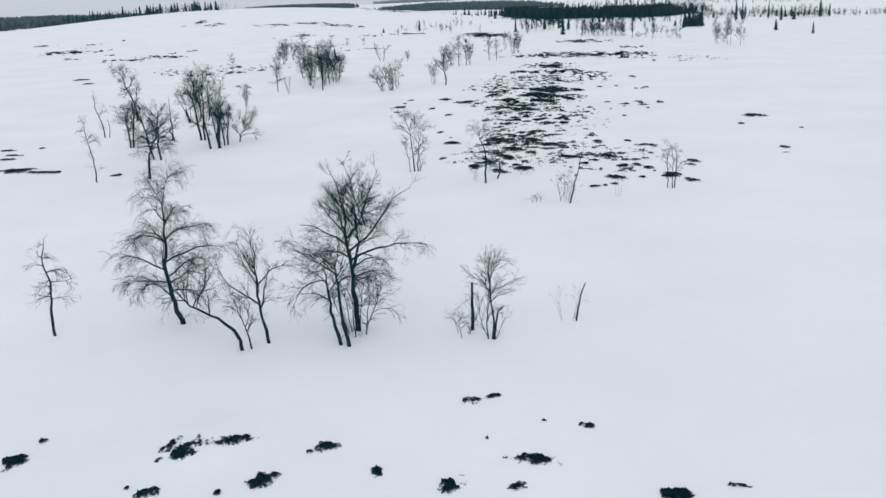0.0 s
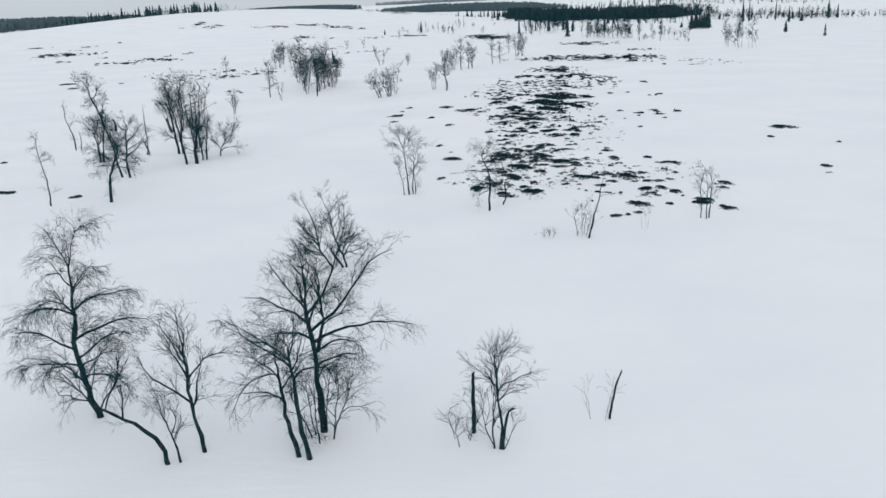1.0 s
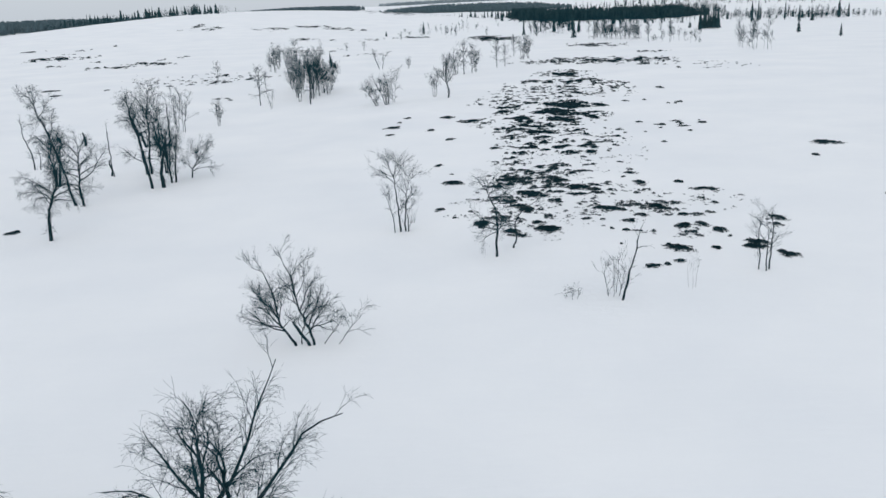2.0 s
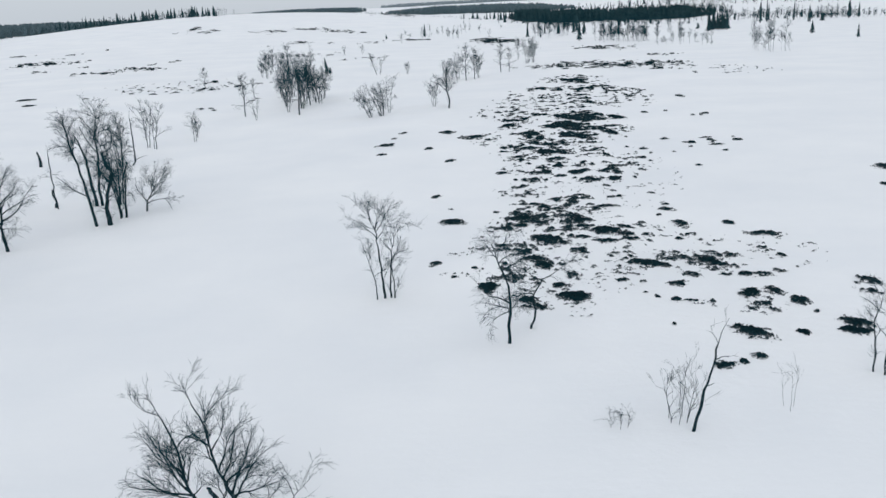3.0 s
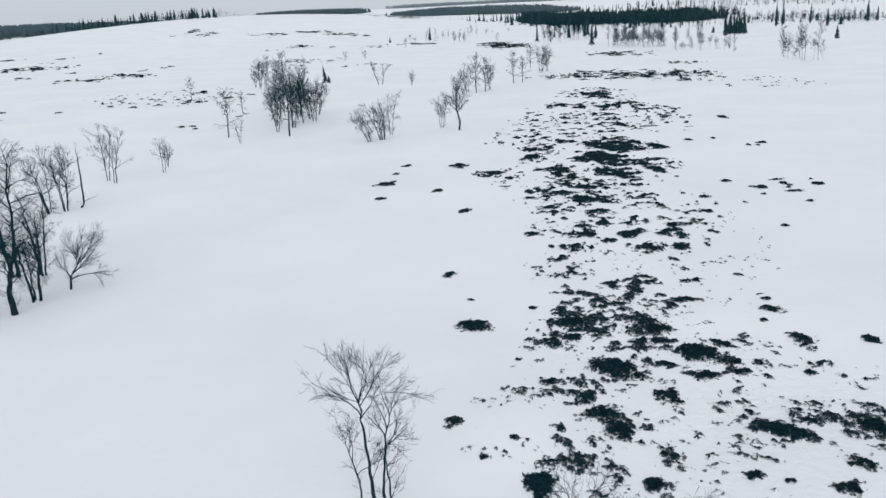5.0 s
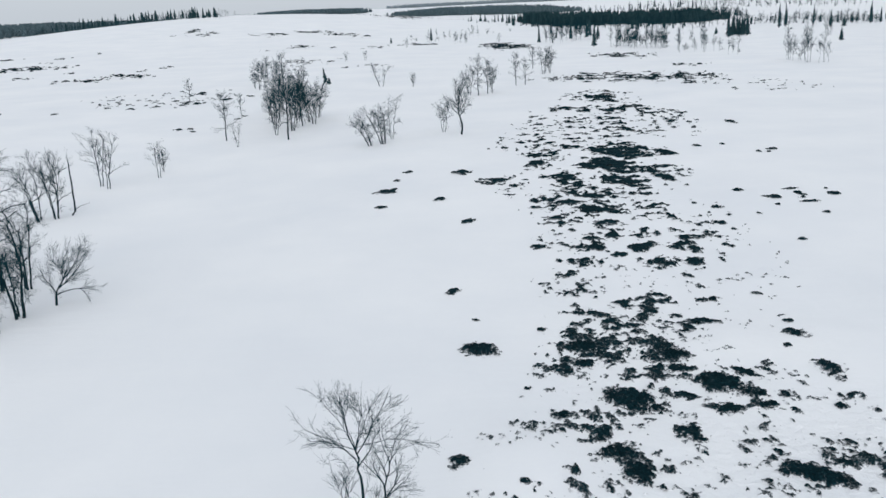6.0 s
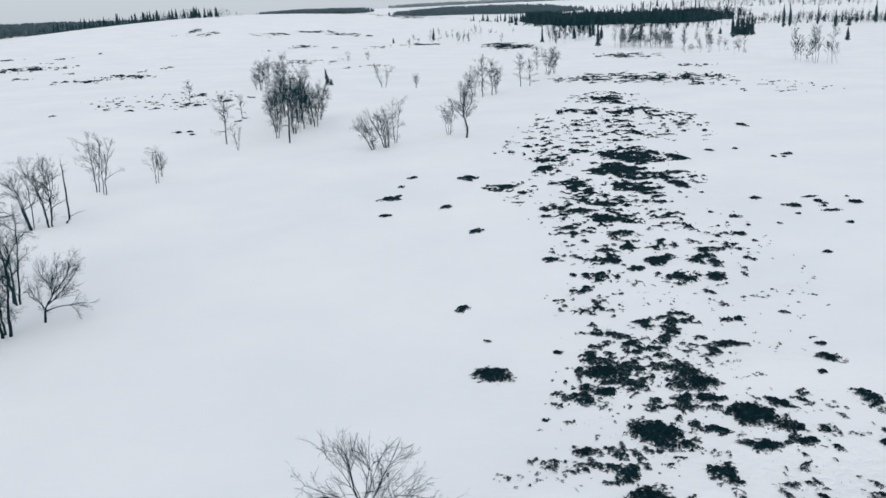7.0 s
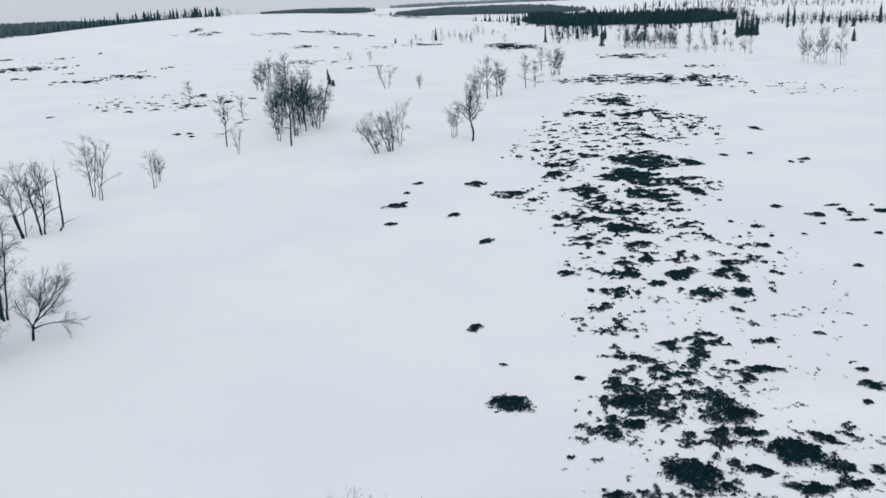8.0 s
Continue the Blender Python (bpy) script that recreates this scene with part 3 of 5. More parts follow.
def thin_heath(rows, y0, y1, seed, label):
    """Low heath that pokes through the snow in flecks, between y0 and y1 of the plan."""
    rng = np.random.default_rng(seed)
    dist = max(14.0, (y0 + y1) / 2 - 40)
    cell = max(0.035, dist * 0.0019)
    rows = [r for r in rows if r[1] + 1.6 * r[3] > y0 and r[1] - 1.6 * r[3] < y1]
    if not rows:
        return
    x0, x1 = min(r[0] - 1.5 * r[2] for r in rows), max(r[0] + 1.5 * r[2] for r in rows)
    xs, ys = np.linspace(x0, x1, max(3, int((x1 - x0) / cell))), np.linspace(y0, y1, max(3, int((y1 - y0) / cell)))
    x, y = np.meshgrid(xs, ys)
    share = heath_share(x, y, rows)
    on = share > 0.1
    px, py = x[on], y[on]
    k = max(0.8, dist * 0.015) if dist < 90 else 1.35 + (dist - 90) * 0.006
    speck = 0.5 * fbm(px / k, py / k, 77, 2) + 0.62 * fbm(px / k * 2.6, py / k * 2.2, 78, 3) + 0.42 * fbm(px / k * 7.1, py / k * 5.6, 80, 2)
    f = np.full(x.shape, -1.0)
    f[on] = 1.25 * speck + 1.15 * (share[on] - (0.56 if dist < 90 else 0.62))
    z = np.zeros(x.shape)
    proud = 1 + min(max(0, dist - 25) / 70, 2.2)
    z[on] = ground_z(px, py) - 0.025 + proud * (0.04 * np.clip((f[on] + 0.14) / 0.12, 0, 1) + 0.17 * np.clip(f[on], 0, 0.5)) + 0.014 * rng.normal(0, 1, len(px)) * np.clip(f[on] * 4 + 0.3, 0, 1)
    m, n = x.shape
    i = (np.arange(m - 1)[:, None] * n + np.arange(n - 1)).reshape(-1)
    quads = np.stack([i, i + 1, i + n + 1, i + n], -1)
    quads = quads[(f.reshape(-1)[quads] > -0.1).sum(1) >= 3]
    quads = quads[f.reshape(-1)[quads].min(1) > -0.9]
    if len(quads) == 0:
        return
    verts, quads = pick(np.stack([x, y, z, f], -1).reshape(-1, 4), quads)
    o = np.array([(x0 + x1) / 2, (y0 + y1) / 2, gz((x0 + x1) / 2, (y0 + y1) / 2)])
    verts[:, 3] *= 1.5
    ob = new("thin_heath", heath_data("thin_heath", verts - [*o, 0], quads, -0.01 + 0.45 * min(1, max(0, (dist - 16) / 44)), 0.36 + 0.14 * min(1, max(0, (dist - 20) / 20))))
    ob.location = o
    tagged(ob, label, "heath", kind="stuff")
    core = quads[verts[quads, 3].min(1) > 0.15]
    if dist < 45 and len(core):
        v, fc = sow(verts, core, len(core) * cell * cell, 150 if dist < 28 else 60, 0.035, 0.007 * dist / 16, rng, 12000)
        tagged(part("heather", v - o, fc, HEATHER, ob), kind="stuff")


edge = 44.0
while edge < 140:
    step = 4 if edge < 64 else 8
    thin_heath(THINS, edge, edge + step, int(edge), "thin dark heath flecked with snow")
    edge += step
edge = 110.0
while edge < 600:
    step = edge * 0.16
    thin_heath(STREAKS, edge, edge + step, int(edge), "low dark streaks of heath on a white slope")
    edge += step

# ---- bare birches ----
UP = np.array([0.0, 0.0, 1.0])


def unit(v):
    return v / np.maximum(np.linalg.norm(v, axis=-1, keepdims=True), 1e-9)


def sweep(P, R, sides):
    """Tubes along N polylines of K points with radii R."""
    P, R = np.asarray(P, float), np.asarray(R, float)
    n, k = R.shape
    t = unit(np.gradient(P, axis=1))
    ref = np.where(np.abs(t[..., 2:3]) > 0.9, [1.0, 0.2, 0.0], [0.1, 0.25, 1.0])
    a = unit(np.cross(t, ref))
    b = np.cross(t, a)
    ang = np.arange(sides) * 2 * np.pi / sides
    ring = a[:, :, None] * np.cos(ang)[:, None] + b[:, :, None] * np.sin(ang)[:, None]
    v = (P[:, :, None] + ring * R[:, :, None, None]).reshape(-1, 3)
    base = (np.arange(n)[:, None, None] * k + np.arange(k - 1)[None, :, None]) * sides
    j = np.arange(sides)
    jn = (j + 1) % sides
    f = np.stack([base + j, base + jn, base + sides + jn, base + sides + j], -1).reshape(-1, 4)
    return v, f


def curve_through(pts, k):
    """k points on a smooth line through the few points given."""
    pts = np.asarray(pts, float)
    s = np.linspace(0, len(pts) - 1, k)
    out = []
    for q in s:
        i = min(int(q), len(pts) - 2)
        f = q - i
        p0, p1, p2, p3 = pts[max(i - 1, 0)], pts[i], pts[i + 1], pts[min(i + 2, len(pts) - 1)]
        out.append(0.5 * (2 * p1 + (p2 - p0) * f + (2 * p0 - 5 * p1 + 4 * p2 - p3) * f ** 2 + (3 * p1 - p0 - 3 * p2 + p3) * f ** 3))
    return np.array(out)


def march(start, way, length, k, wobble, droop, rng):
    """Polylines of k points from start: they wander, rise and at last hang by droop."""
    n = len(start)
    out = [start]
    d = unit(way)
    p = start
    for i in range(1, k):
        p = p + d * (length / (k - 1))[:, None]
        out.append(p)
        d = unit(d + rng.normal(0, wobble, (n, 3)) - UP * (droop * i / k)[:, None])
    return np.stack(out, 1)


def sprout(P, R, dense, lo, hi, length, spread, lift, droop, k, wobble, rng, base, tip):
    """Side shoots on every polyline: dense of them a metre, between the parts lo and hi, length metres long (shorter towards the tip)."""
    n, m, _ = P.shape
    total = np.linalg.norm(np.diff(P, axis=1), axis=-1).sum(1)
    count = np.maximum(1, np.round(total * dense * rng.uniform(0.8, 1.2, n))).astype(int)
    idx = np.repeat(np.arange(n), count)
    u = rng.uniform(lo, hi, len(idx))
    q = u * (m - 1)
    i = np.minimum(q.astype(int), m - 2)
    f = (q - i)[:, None]
    start = P[idx, i] * (1 - f) + P[idx, i + 1] * f
    tang = unit(P[idx, i + 1] - P[idx, i])
    rad = R[idx, i] * (1 - f[:, 0]) + R[idx, i + 1] * f[:, 0]
    side = unit(np.cross(tang, rng.normal(0, 1, (len(idx), 3))))
    a = np.radians(rng.normal(spread, 9, len(idx)))[:, None]
    way = tang * np.cos(a) + side * np.sin(a) + UP * lift
    span = np.minimum(length * (1.2 - 0.65 * u), total[idx] * 0.75 + 0.05) * rng.uniform(0.5, 1.35, len(idx))
    pts = march(start, way, span, k, wobble, np.full(len(idx), droop) * rng.uniform(0.4, 1.4, len(idx)), rng)
    r0 = np.minimum(rad * 0.75, tip + base * span)
    return pts, np.maximum(r0[:, None] * np.linspace(1, 0.15, k), tip)


def stem(path, r, limbs=(), auto=0, lo=0.3, hi=1.0, reach=1.0, rise=45, droop=0.1, taper=0.25):
    """A stem: a few points, foot radius, limbs (part of height, azimuth, length, rise, droop) and auto limbs besides."""
    return dict(path=path, r=r, limbs=limbs, auto=auto, lo=lo, hi=hi, reach=reach, rise=rise, droop=droop, taper=taper)


def grow_tree(name, x, y, stems, label, seed, dense=7.5, sub_len=0.55, twig_dense=11, twig_len=0.32, hair=1.2, lift=0.1, hang=0.2, spread=36, tip=0.0028, size=1.12, shoots=2.2, group="birches on the mire"):
    """A leafless birch: stems, their limbs, and a crown of branchlets, twigs and hair-fine ends. hang: how far the ends droop."""
    rng = np.random.default_rng(seed)
    tree = new(name)
    tree.location = (x, y, gz(x, y))
    tagged(tree, label, "tree", group)
    limb_p, limb_r, stem_p, stem_r = [], [], [], []
    for s in stems:
        k = 14
        axis = curve_through(s["path"], k) * size
        tall = np.linalg.norm(axis[-1] - axis[0])
        axis[1:] += rng.normal(0, 0.006, (k - 1, 3)) * tall
        bend = np.sin(np.linspace(0, 1, k) * np.pi * rng.uniform(2.0, 3.5) + rng.uniform(0, 6.28))
        axis[2:] += (bend[2:] - bend[1])[:, None] * rng.normal(0, 0.007, 3) * (1, 1, 0) * tall
        u = np.linspace(0, 1, k)
        rad = s["r"] * size * (1 - (1 - s["taper"]) * u) * np.where(u < 0.05, 1.15, 1.0)
        rad[2:-1] *= rng.uniform(0.86, 1.16, k - 3)
        rad[-1] *= 0.5
        below = axis.copy()
        below[0, 2] -= 0.12
        v, f = sweep(below[None], rad[None], 7)
        part("trunk", v, f, BARK, tree, smooth=True)
        if s["auto"] or s["limbs"]:
            stem_p.append(axis), stem_r.append(rad)
        rows = list(s["limbs"])
        for j in range(s["auto"]):
            q = s["lo"] + (s["hi"] - s["lo"]) * (j + 0.5 + rng.uniform(-0.4, 0.4)) / s["auto"]
            part_up = min(1, max(0.06, (q - s["lo"]) / max(0.05, 1.02 - s["lo"])))
            shape = 0.45 + 0.9 * math.sin(math.pi * (part_up * 0.8 + 0.17))
            rows.append((q, j * 137.5 + rng.uniform(-30, 30), s["reach"] * shape * rng.uniform(0.65, 1.15), s["rise"] + 25 * (q - 0.5) + rng.normal(0, 8), s["droop"]))
        for q, az, length, rise, droop in rows:
            p = np.array([np.interp(q, u, axis[:, c]) for c in range(3)])
            ca, sa, cr, sr = math.cos(radians(az)), math.sin(radians(az)), math.cos(radians(rise)), math.sin(radians(rise))
            limb_p.append(march(p[None], np.array([[ca * cr, sa * cr, sr]]), np.array([length * size]), 9, 0.16, np.array([droop]), rng)[0])
            r0 = min(np.interp(q, u, rad) * 0.7, 0.008 + 0.013 * length * size)
            limb_r.append(r0 * np.linspace(1, 0.12, 9) + tip)
        # the leader goes on as a limb of its own
        if s["auto"] or s["limbs"]:
            d = axis[-1] - axis[-2]
            limb_p.append(march(axis[-1:], unit(d)[None], np.array([0.45 * s["reach"] * size + 0.05]), 9, 0.08, np.array([0.0]), rng)[0])
            limb_r.append(rad[-1] * np.linspace(1, 0.1, 9) + tip)
    if not limb_p:
        return tree
    P, R = np.array(limb_p), np.array(limb_r)
    for p, r in zip(P, R):
        v, f = sweep(p[None], r[None], 5)
        part("limb", v, f, BARK, tree, smooth=True)
    if dense == 0:
        return tree
    P2, R2 = sprout(P, R, dense, 0.1, 1.0, sub_len * size, spread, lift, hang, 7, 0.15, rng, 0.008, tip)
    if shoots and stem_p:  # the stems carry branchlets too
        Q, W = sprout(np.array(stem_p), np.array(stem_r), shoots, 0.04, 0.97, sub_len * 1.15 * size, 46, lift + 0.1, hang, 7, 0.16, rng, 0.008, tip)
        P2, R2 = np.concatenate([P2, Q]), np.concatenate([R2, W])
    P3, R3 = sprout(P2, R2, twig_dense, 0.05, 1.0, twig_len * size, spread, lift * 0.6, hang * 1.5, 5, 0.17, rng, 0.005, tip * 0.8)
    sets = [(P2, R2, 4), (P3, R3, 3)]
    if hair:
        P4, R4 = sprout(P3, R3, 9 * hair, 0.1, 1.0, twig_len * 0.6 * size, spread - 4, 0.0, hang * 2, 4, 0.2, rng, 0.003, tip * 0.55)
        sets.append((P4, R4, 3))
    vs, fs, off = [], [], 0
    for p, r, sides in sets:
        v, f = sweep(p, r, sides)
        vs.append(v), fs.append(f + off)
        off += len(v)
    tagged(part("crown", np.concatenate(vs), np.concatenate(fs), TWIG, tree, "fine dark bare twigs"), kind="stuff")
    return tree


def fan(h, n, width, seed, r=0.03, lo=0.35, auto=5, reach=0.5, lean=(0, 0)):
    """Stems of a bush that part from one root."""
    rng = np.random.default_rng(seed)
    out = []
    for k in range(n):
        a = k * 2.4 + rng.uniform(-0.4, 0.4)
        w = width * (0.35 + 0.65 * ((k + 1) / n)) if n > 1 else 0
        hh = h * rng.uniform(0.72, 1.0) if k else h
        dx, dy = math.cos(a) * w + lean[0], math.sin(a) * w * 0.7 + lean[1]
        bx, by = math.cos(a) * 0.09 * n ** 0.5, math.sin(a) * 0.09 * n ** 0.5
        out.append(stem([(bx, by, 0), (bx + dx * 0.25, by + dy * 0.25, hh * 0.35), (bx + dx * 0.55, by + dy * 0.55, hh * 0.68), (dx, dy, hh * 0.9)],
                        r * rng.uniform(0.7, 1.1), auto=auto, lo=lo, reach=reach * rng.uniform(0.8, 1.2), rise=52, droop=-0.02))
    return out

# ---- the birches that the flight passes ----
PLAIN = "bare dark birch standing in snow"
THICK = "old bare birch with thick dark limbs in snow"
grow_tree("birch_tree", -2.6, 25.3, [
    stem([(0, 0, 0), (-0.03, 0, 0.9), (-0.08, 0.02, 2.0), (-0.14, 0.05, 2.8), (-0.2, 0.05, 3.5)], 0.075, limbs=[
        (0.5, 3, 2.2, 32, 0.22), (0.57, 8, 2.5, 38, 0.12), (0.62, 175, 1.4, 44, 0.2), (0.68, 20, 2.1, 46, 0.08), (0.44, -10, 1.3, 42, 0.42), (0.72, 160, 1.2, 55, 0.1),
        (0.52, 200, 1.4, 40, 0.25), (0.6, 80, 1.3, 50, 0.1), (0.38, 25, 1.2, 32, 0.5), (0.7, -70, 1.0, 55, 0.1), (0.3, 60, 0.9, 40, 0.3)], auto=6, lo=0.65, reach=0.8, rise=60),
    stem([(0.0, 0.02, 1.9), (0.14, 0.03, 2.4), (0.12, 0.0, 3.0), (0.05, 0, 3.4)], 0.04, auto=5, lo=0.2, reach=0.75, rise=55)],
    "tall bare birch with spreading drooping limbs in snow", 11, dense=7, hang=0.32, twig_len=0.36, tip=0.0026)
grow_tree("birch_tree", -2.9, 24.1, [
    stem([(-0.12, 0.08, 0), (-0.3, 0.1, 0.8), (-0.36, 0.1, 1.6), (-0.42, 0.1, 2.1)], 0.05, limbs=[(0.75, 185, 1.2, 15, 0.55), (0.5, 200, 0.9, 35, 0.2)], auto=3, lo=0.5, reach=0.7),
    stem([(0.1, -0.03, 0), (-0.06, 0, 0.9), (-0.12, 0, 1.8), (-0.14, 0, 2.4)], 0.055, limbs=[(0.75, 170, 1.5, 35, 0.2), (0.8, 200, 1.3, 48, 0.1), (0.7, 20, 0.8, 50, 0.1)], auto=5, lo=0.55, reach=0.9, rise=50)],
    "leaning birch with two dark stems and drooping twigs", 12, dense=8.5, hang=0.38)
grow_tree("birch_bush", -2.6, 25.0, fan(1.5, 6, 0.7, 31, 0.020, auto=4, reach=0.6), "low tangle of birch stems at a tree foot", 13, hang=0.3, dense=4)
grow_tree("birch_tree", -8.25, 26.7, [
    stem([(0, 0, 0), (-0.12, 0, 0.7), (-0.24, 0, 1.6), (-0.2, 0, 2.6), (-0.08, 0, 3.6)], 0.075, limbs=[
        (0.28, 165, 1.2, 42, 0.4), (0.5, 180, 1.4, 25, 0.35), (0.55, 10, 1.7, 32, 0.3), (0.45, 15, 1.3, 28, 0.42), (0.7, 170, 1.1, 45, 0.3),
        (0.72, 5, 1.3, 42, 0.32), (0.94, 140, 1.0, 72, 0.55), (0.96, 30, 1.1, 72, 0.6), (0.4, 190, 1.2, 20, 0.45), (0.33, -30, 1.0, 25, 0.45), (0.8, 80, 0.9, 45, 0.3), (0.85, 190, 0.7, 50, 0.3)], auto=5, lo=0.3, reach=1.0, rise=35, droop=0.38)],
    "weeping bare birch with hanging fine twigs in snow", 14, dense=11, sub_len=0.6, hang=0.5, lift=0.0, twig_len=0.4, hair=1.2)
grow_tree("birch_tree", -5.9, 24.2, [
    stem([(0, 0, 0), (-0.1, 0, 0.45), (-0.6, 0, 0.95), (-1.15, 0.05, 1.25), (-1.5, 0.05, 1.6)], 0.05, limbs=[(0.8, 120, 1.2, 60, 0.0), (0.85, 180, 1.4, 8, 0.1), (0.7, 60, 1.0, 65, 0.0), (0.55, 90, 0.9, 70, 0), (0.9, 160, 0.9, 40, 0)], auto=2, lo=0.6, reach=0.8, rise=60),
    stem([(0.22, 0.05, 0), (0.14, 0.05, 0.5), (0.0, 0.05, 1.0)], 0.028, limbs=[(0.9, 150, 1.0, 55, 0.05), (0.6, 40, 0.7, 60, 0)], auto=3, lo=0.4, reach=0.6, rise=60)],
    "crooked birch stem bent low over the snow", 15, shoots=0.4, dense=5, spread=32)
grow_tree("birch_tree", -5.2, 24.65, [
    stem([(0, 0, 0), (-0.12, 0, 0.7), (-0.2, 0, 1.4), (-0.2, 0, 2.2), (-0.28, 0, 2.9)], 0.05, limbs=[
        (0.42, 165, 1.6, 35, -0.02), (0.38, 20, 1.3, 62, -0.05), (0.6, 20, 1.2, 55, 0), (0.7, 160, 1.2, 52, 0), (0.6, 80, 0.9, 60, 0), (0.3, -60, 0.8, 60, 0)], auto=5, lo=0.45, reach=0.85, rise=60, droop=0)],
    "slender forked birch with upright bare branches", 16, shoots=0.4, dense=5.5, hang=0.05, spread=30, size=1.02)
WEST_STEM = stem([(-0.3, 0, 0), (-0.5, 0, 0.4), (-0.68, 0, 0.83), (-0.85, 0, 1.6), (-1.1, 0, 2.5)], 0.045, limbs=[
        (0.3, 172, 1.3, 12, -0.04), (0.4, 160, 1.4, 35, -0.02), (0.5, 150, 1.2, 48, 0), (0.36, 200, 1.3, 25, -0.03), (0.6, 190, 1.0, 50, 0), (0.5, 60, 0.7, 60, 0), (0.62, 20, 0.6, 65, 0)], auto=5, lo=0.35, reach=0.7, rise=50, droop=-0.02)
EAST_STEM = stem([(0.25, 0, 0), (0.15, 0, 0.57), (-0.1, 0, 1.18), (-0.25, 0, 2.05), (-0.45, 0, 2.7)], 0.042, limbs=[
        (0.2, 20, 1.2, 52, 0), (0.25, 35, 1.3, 62, 0), (0.22, 5, 1.0, 35, -0.04), (0.4, 10, 1.2, 62, 0), (0.45, 30, 1.0, 68, 0), (0.5, 160, 0.7, 60, 0), (0.35, -40, 0.9, 50, 0), (0.6, 10, 0.9, 65, 0)], auto=5, lo=0.35, reach=0.6, rise=58, droop=-0.02)
grow_tree("birch_bush", -3.3, 38.75, [WEST_STEM, EAST_STEM,
    stem([(0.12, -0.05, 0), (-0.1, -0.05, 0.36), (-0.35, -0.05, 0.78)], 0.05, taper=0.8),
    stem([(-0.15, 0.1, 0), (-0.1, 0.1, 0.4), (0.05, 0.1, 0.8)], 0.02, auto=3, lo=0.3, reach=0.4)],
    "wide fan-shaped birch bush with a broken stub", 17, hang=0.03, spread=30, size=1.0, dense=10, tip=0.003, shoots=0.8, lift=0.2)
grow_tree("birch_bush", -2.75, 38.8, [
    stem([(0, 0, 0), (0.22, 0, 0.3), (0.5, 0, 0.65)], 0.016, auto=4, lo=0.4, reach=0.4, rise=50, droop=0),
    stem([(0.45, -0.1, 0), (0.7, -0.1, 0.35), (1.05, -0.1, 0.75)], 0.016, auto=4, lo=0.4, reach=0.45, rise=45, droop=0)],
    "thin slanting birch shoots in snow", 36, shoots=0.4, dense=5, hang=0.02, spread=28, size=1.0)
grow_tree("dead_tree", -12.1, 26.2, [
    stem([(0, 0, 0), (0.02, 0, 0.9), (0.12, 0, 1.7), (-0.02, 0, 2.3), (0.12, 0, 2.9)], 0.045, limbs=[(0.35, 190, 0.6, 10, 0.3), (0.5, 10, 0.6, 10, 0.3), (0.62, 20, 0.6, 20, 0.3), (0.8, 170, 0.3, 40, 0), (0.45, -60, 0.4, 20, 0.1)], auto=8, lo=0.3, reach=0.36, rise=15, droop=0.4)],
    "slim half-dead birch with few short branches", 18, shoots=0.4, hang=0.5, sub_len=0.35, size=1.03)
grow_tree("birch_bush", 1.4, 24.1, [
    stem([(0, 0, 0), (0.05, 0, 0.6), (-0.02, 0, 1.3), (-0.05, 0, 1.9), (-0.1, 0, 2.2)], 0.042, limbs=[(0.55, 20, 1.0, 60, 0), (0.6, 160, 0.9, 45, 0)], auto=6, lo=0.45, reach=0.7, rise=58, droop=0),
    stem([(-0.14, 0.05, 0), (-0.18, 0.05, 0.5), (-0.12, 0.05, 1.2), (-0.14, 0, 1.6)], 0.025, auto=5, lo=0.3, reach=0.6, rise=58, droop=0),
    stem([(-0.12, 0.1, 0), (-0.32, 0.1, 0.5), (-0.42, 0.1, 1.0)], 0.018, auto=3, lo=0.4, reach=0.35, rise=55, droop=0),
    stem([(0.05, -0.02, 0.1), (0.1, 0, 0.6), (0.2, 0, 0.95), (0.33, 0, 1.05)], 0.035, taper=0.6),
    stem([(0.1, 0, 0), (0.25, 0.1, 0.3), (0.36, 0.1, 0.6)], 0.012, auto=1, lo=0.4, reach=0.3, rise=50, droop=0)],
    "bare birch bush of several stems in snow", 19, hang=0.03, spread=26, size=0.93)
grow_tree("tree_stump", 0.87, 24.9, [stem([(0, 0, 0), (0.0, 0, 0.5), (-0.03, 0, 1.0), (0.04, 0, 1.35)], 0.045, taper=0.75)], "broken dead birch stem without branches", 20)
grow_tree("birch_bush", 0.55, 24.5, fan(0.8, 4, 0.55, 5, 0.009, lo=0.2, auto=3, reach=0.35), "low thin birch shoots in snow", 21, shoots=0.4, dense=2, hang=0.1)
grow_tree("tree_stump", 4.08, 25.2, [stem([(0, 0, 0), (0.04, 0, 0.4), (0.13, 0, 0.8), (0.22, 0, 1.1)], 0.026, taper=0.5)], "thin broken birch stem without branches", 22)
grow_tree("birch_bush", 3.85, 25.3, fan(1.0, 5, 0.4, 9, 0.004, lo=0.3, auto=2, reach=0.2), "sparse thin shoots beside a broken stem", 23, shoots=0, dense=2, twig_dense=5, hair=0, lift=0.3, tip=0.0016)
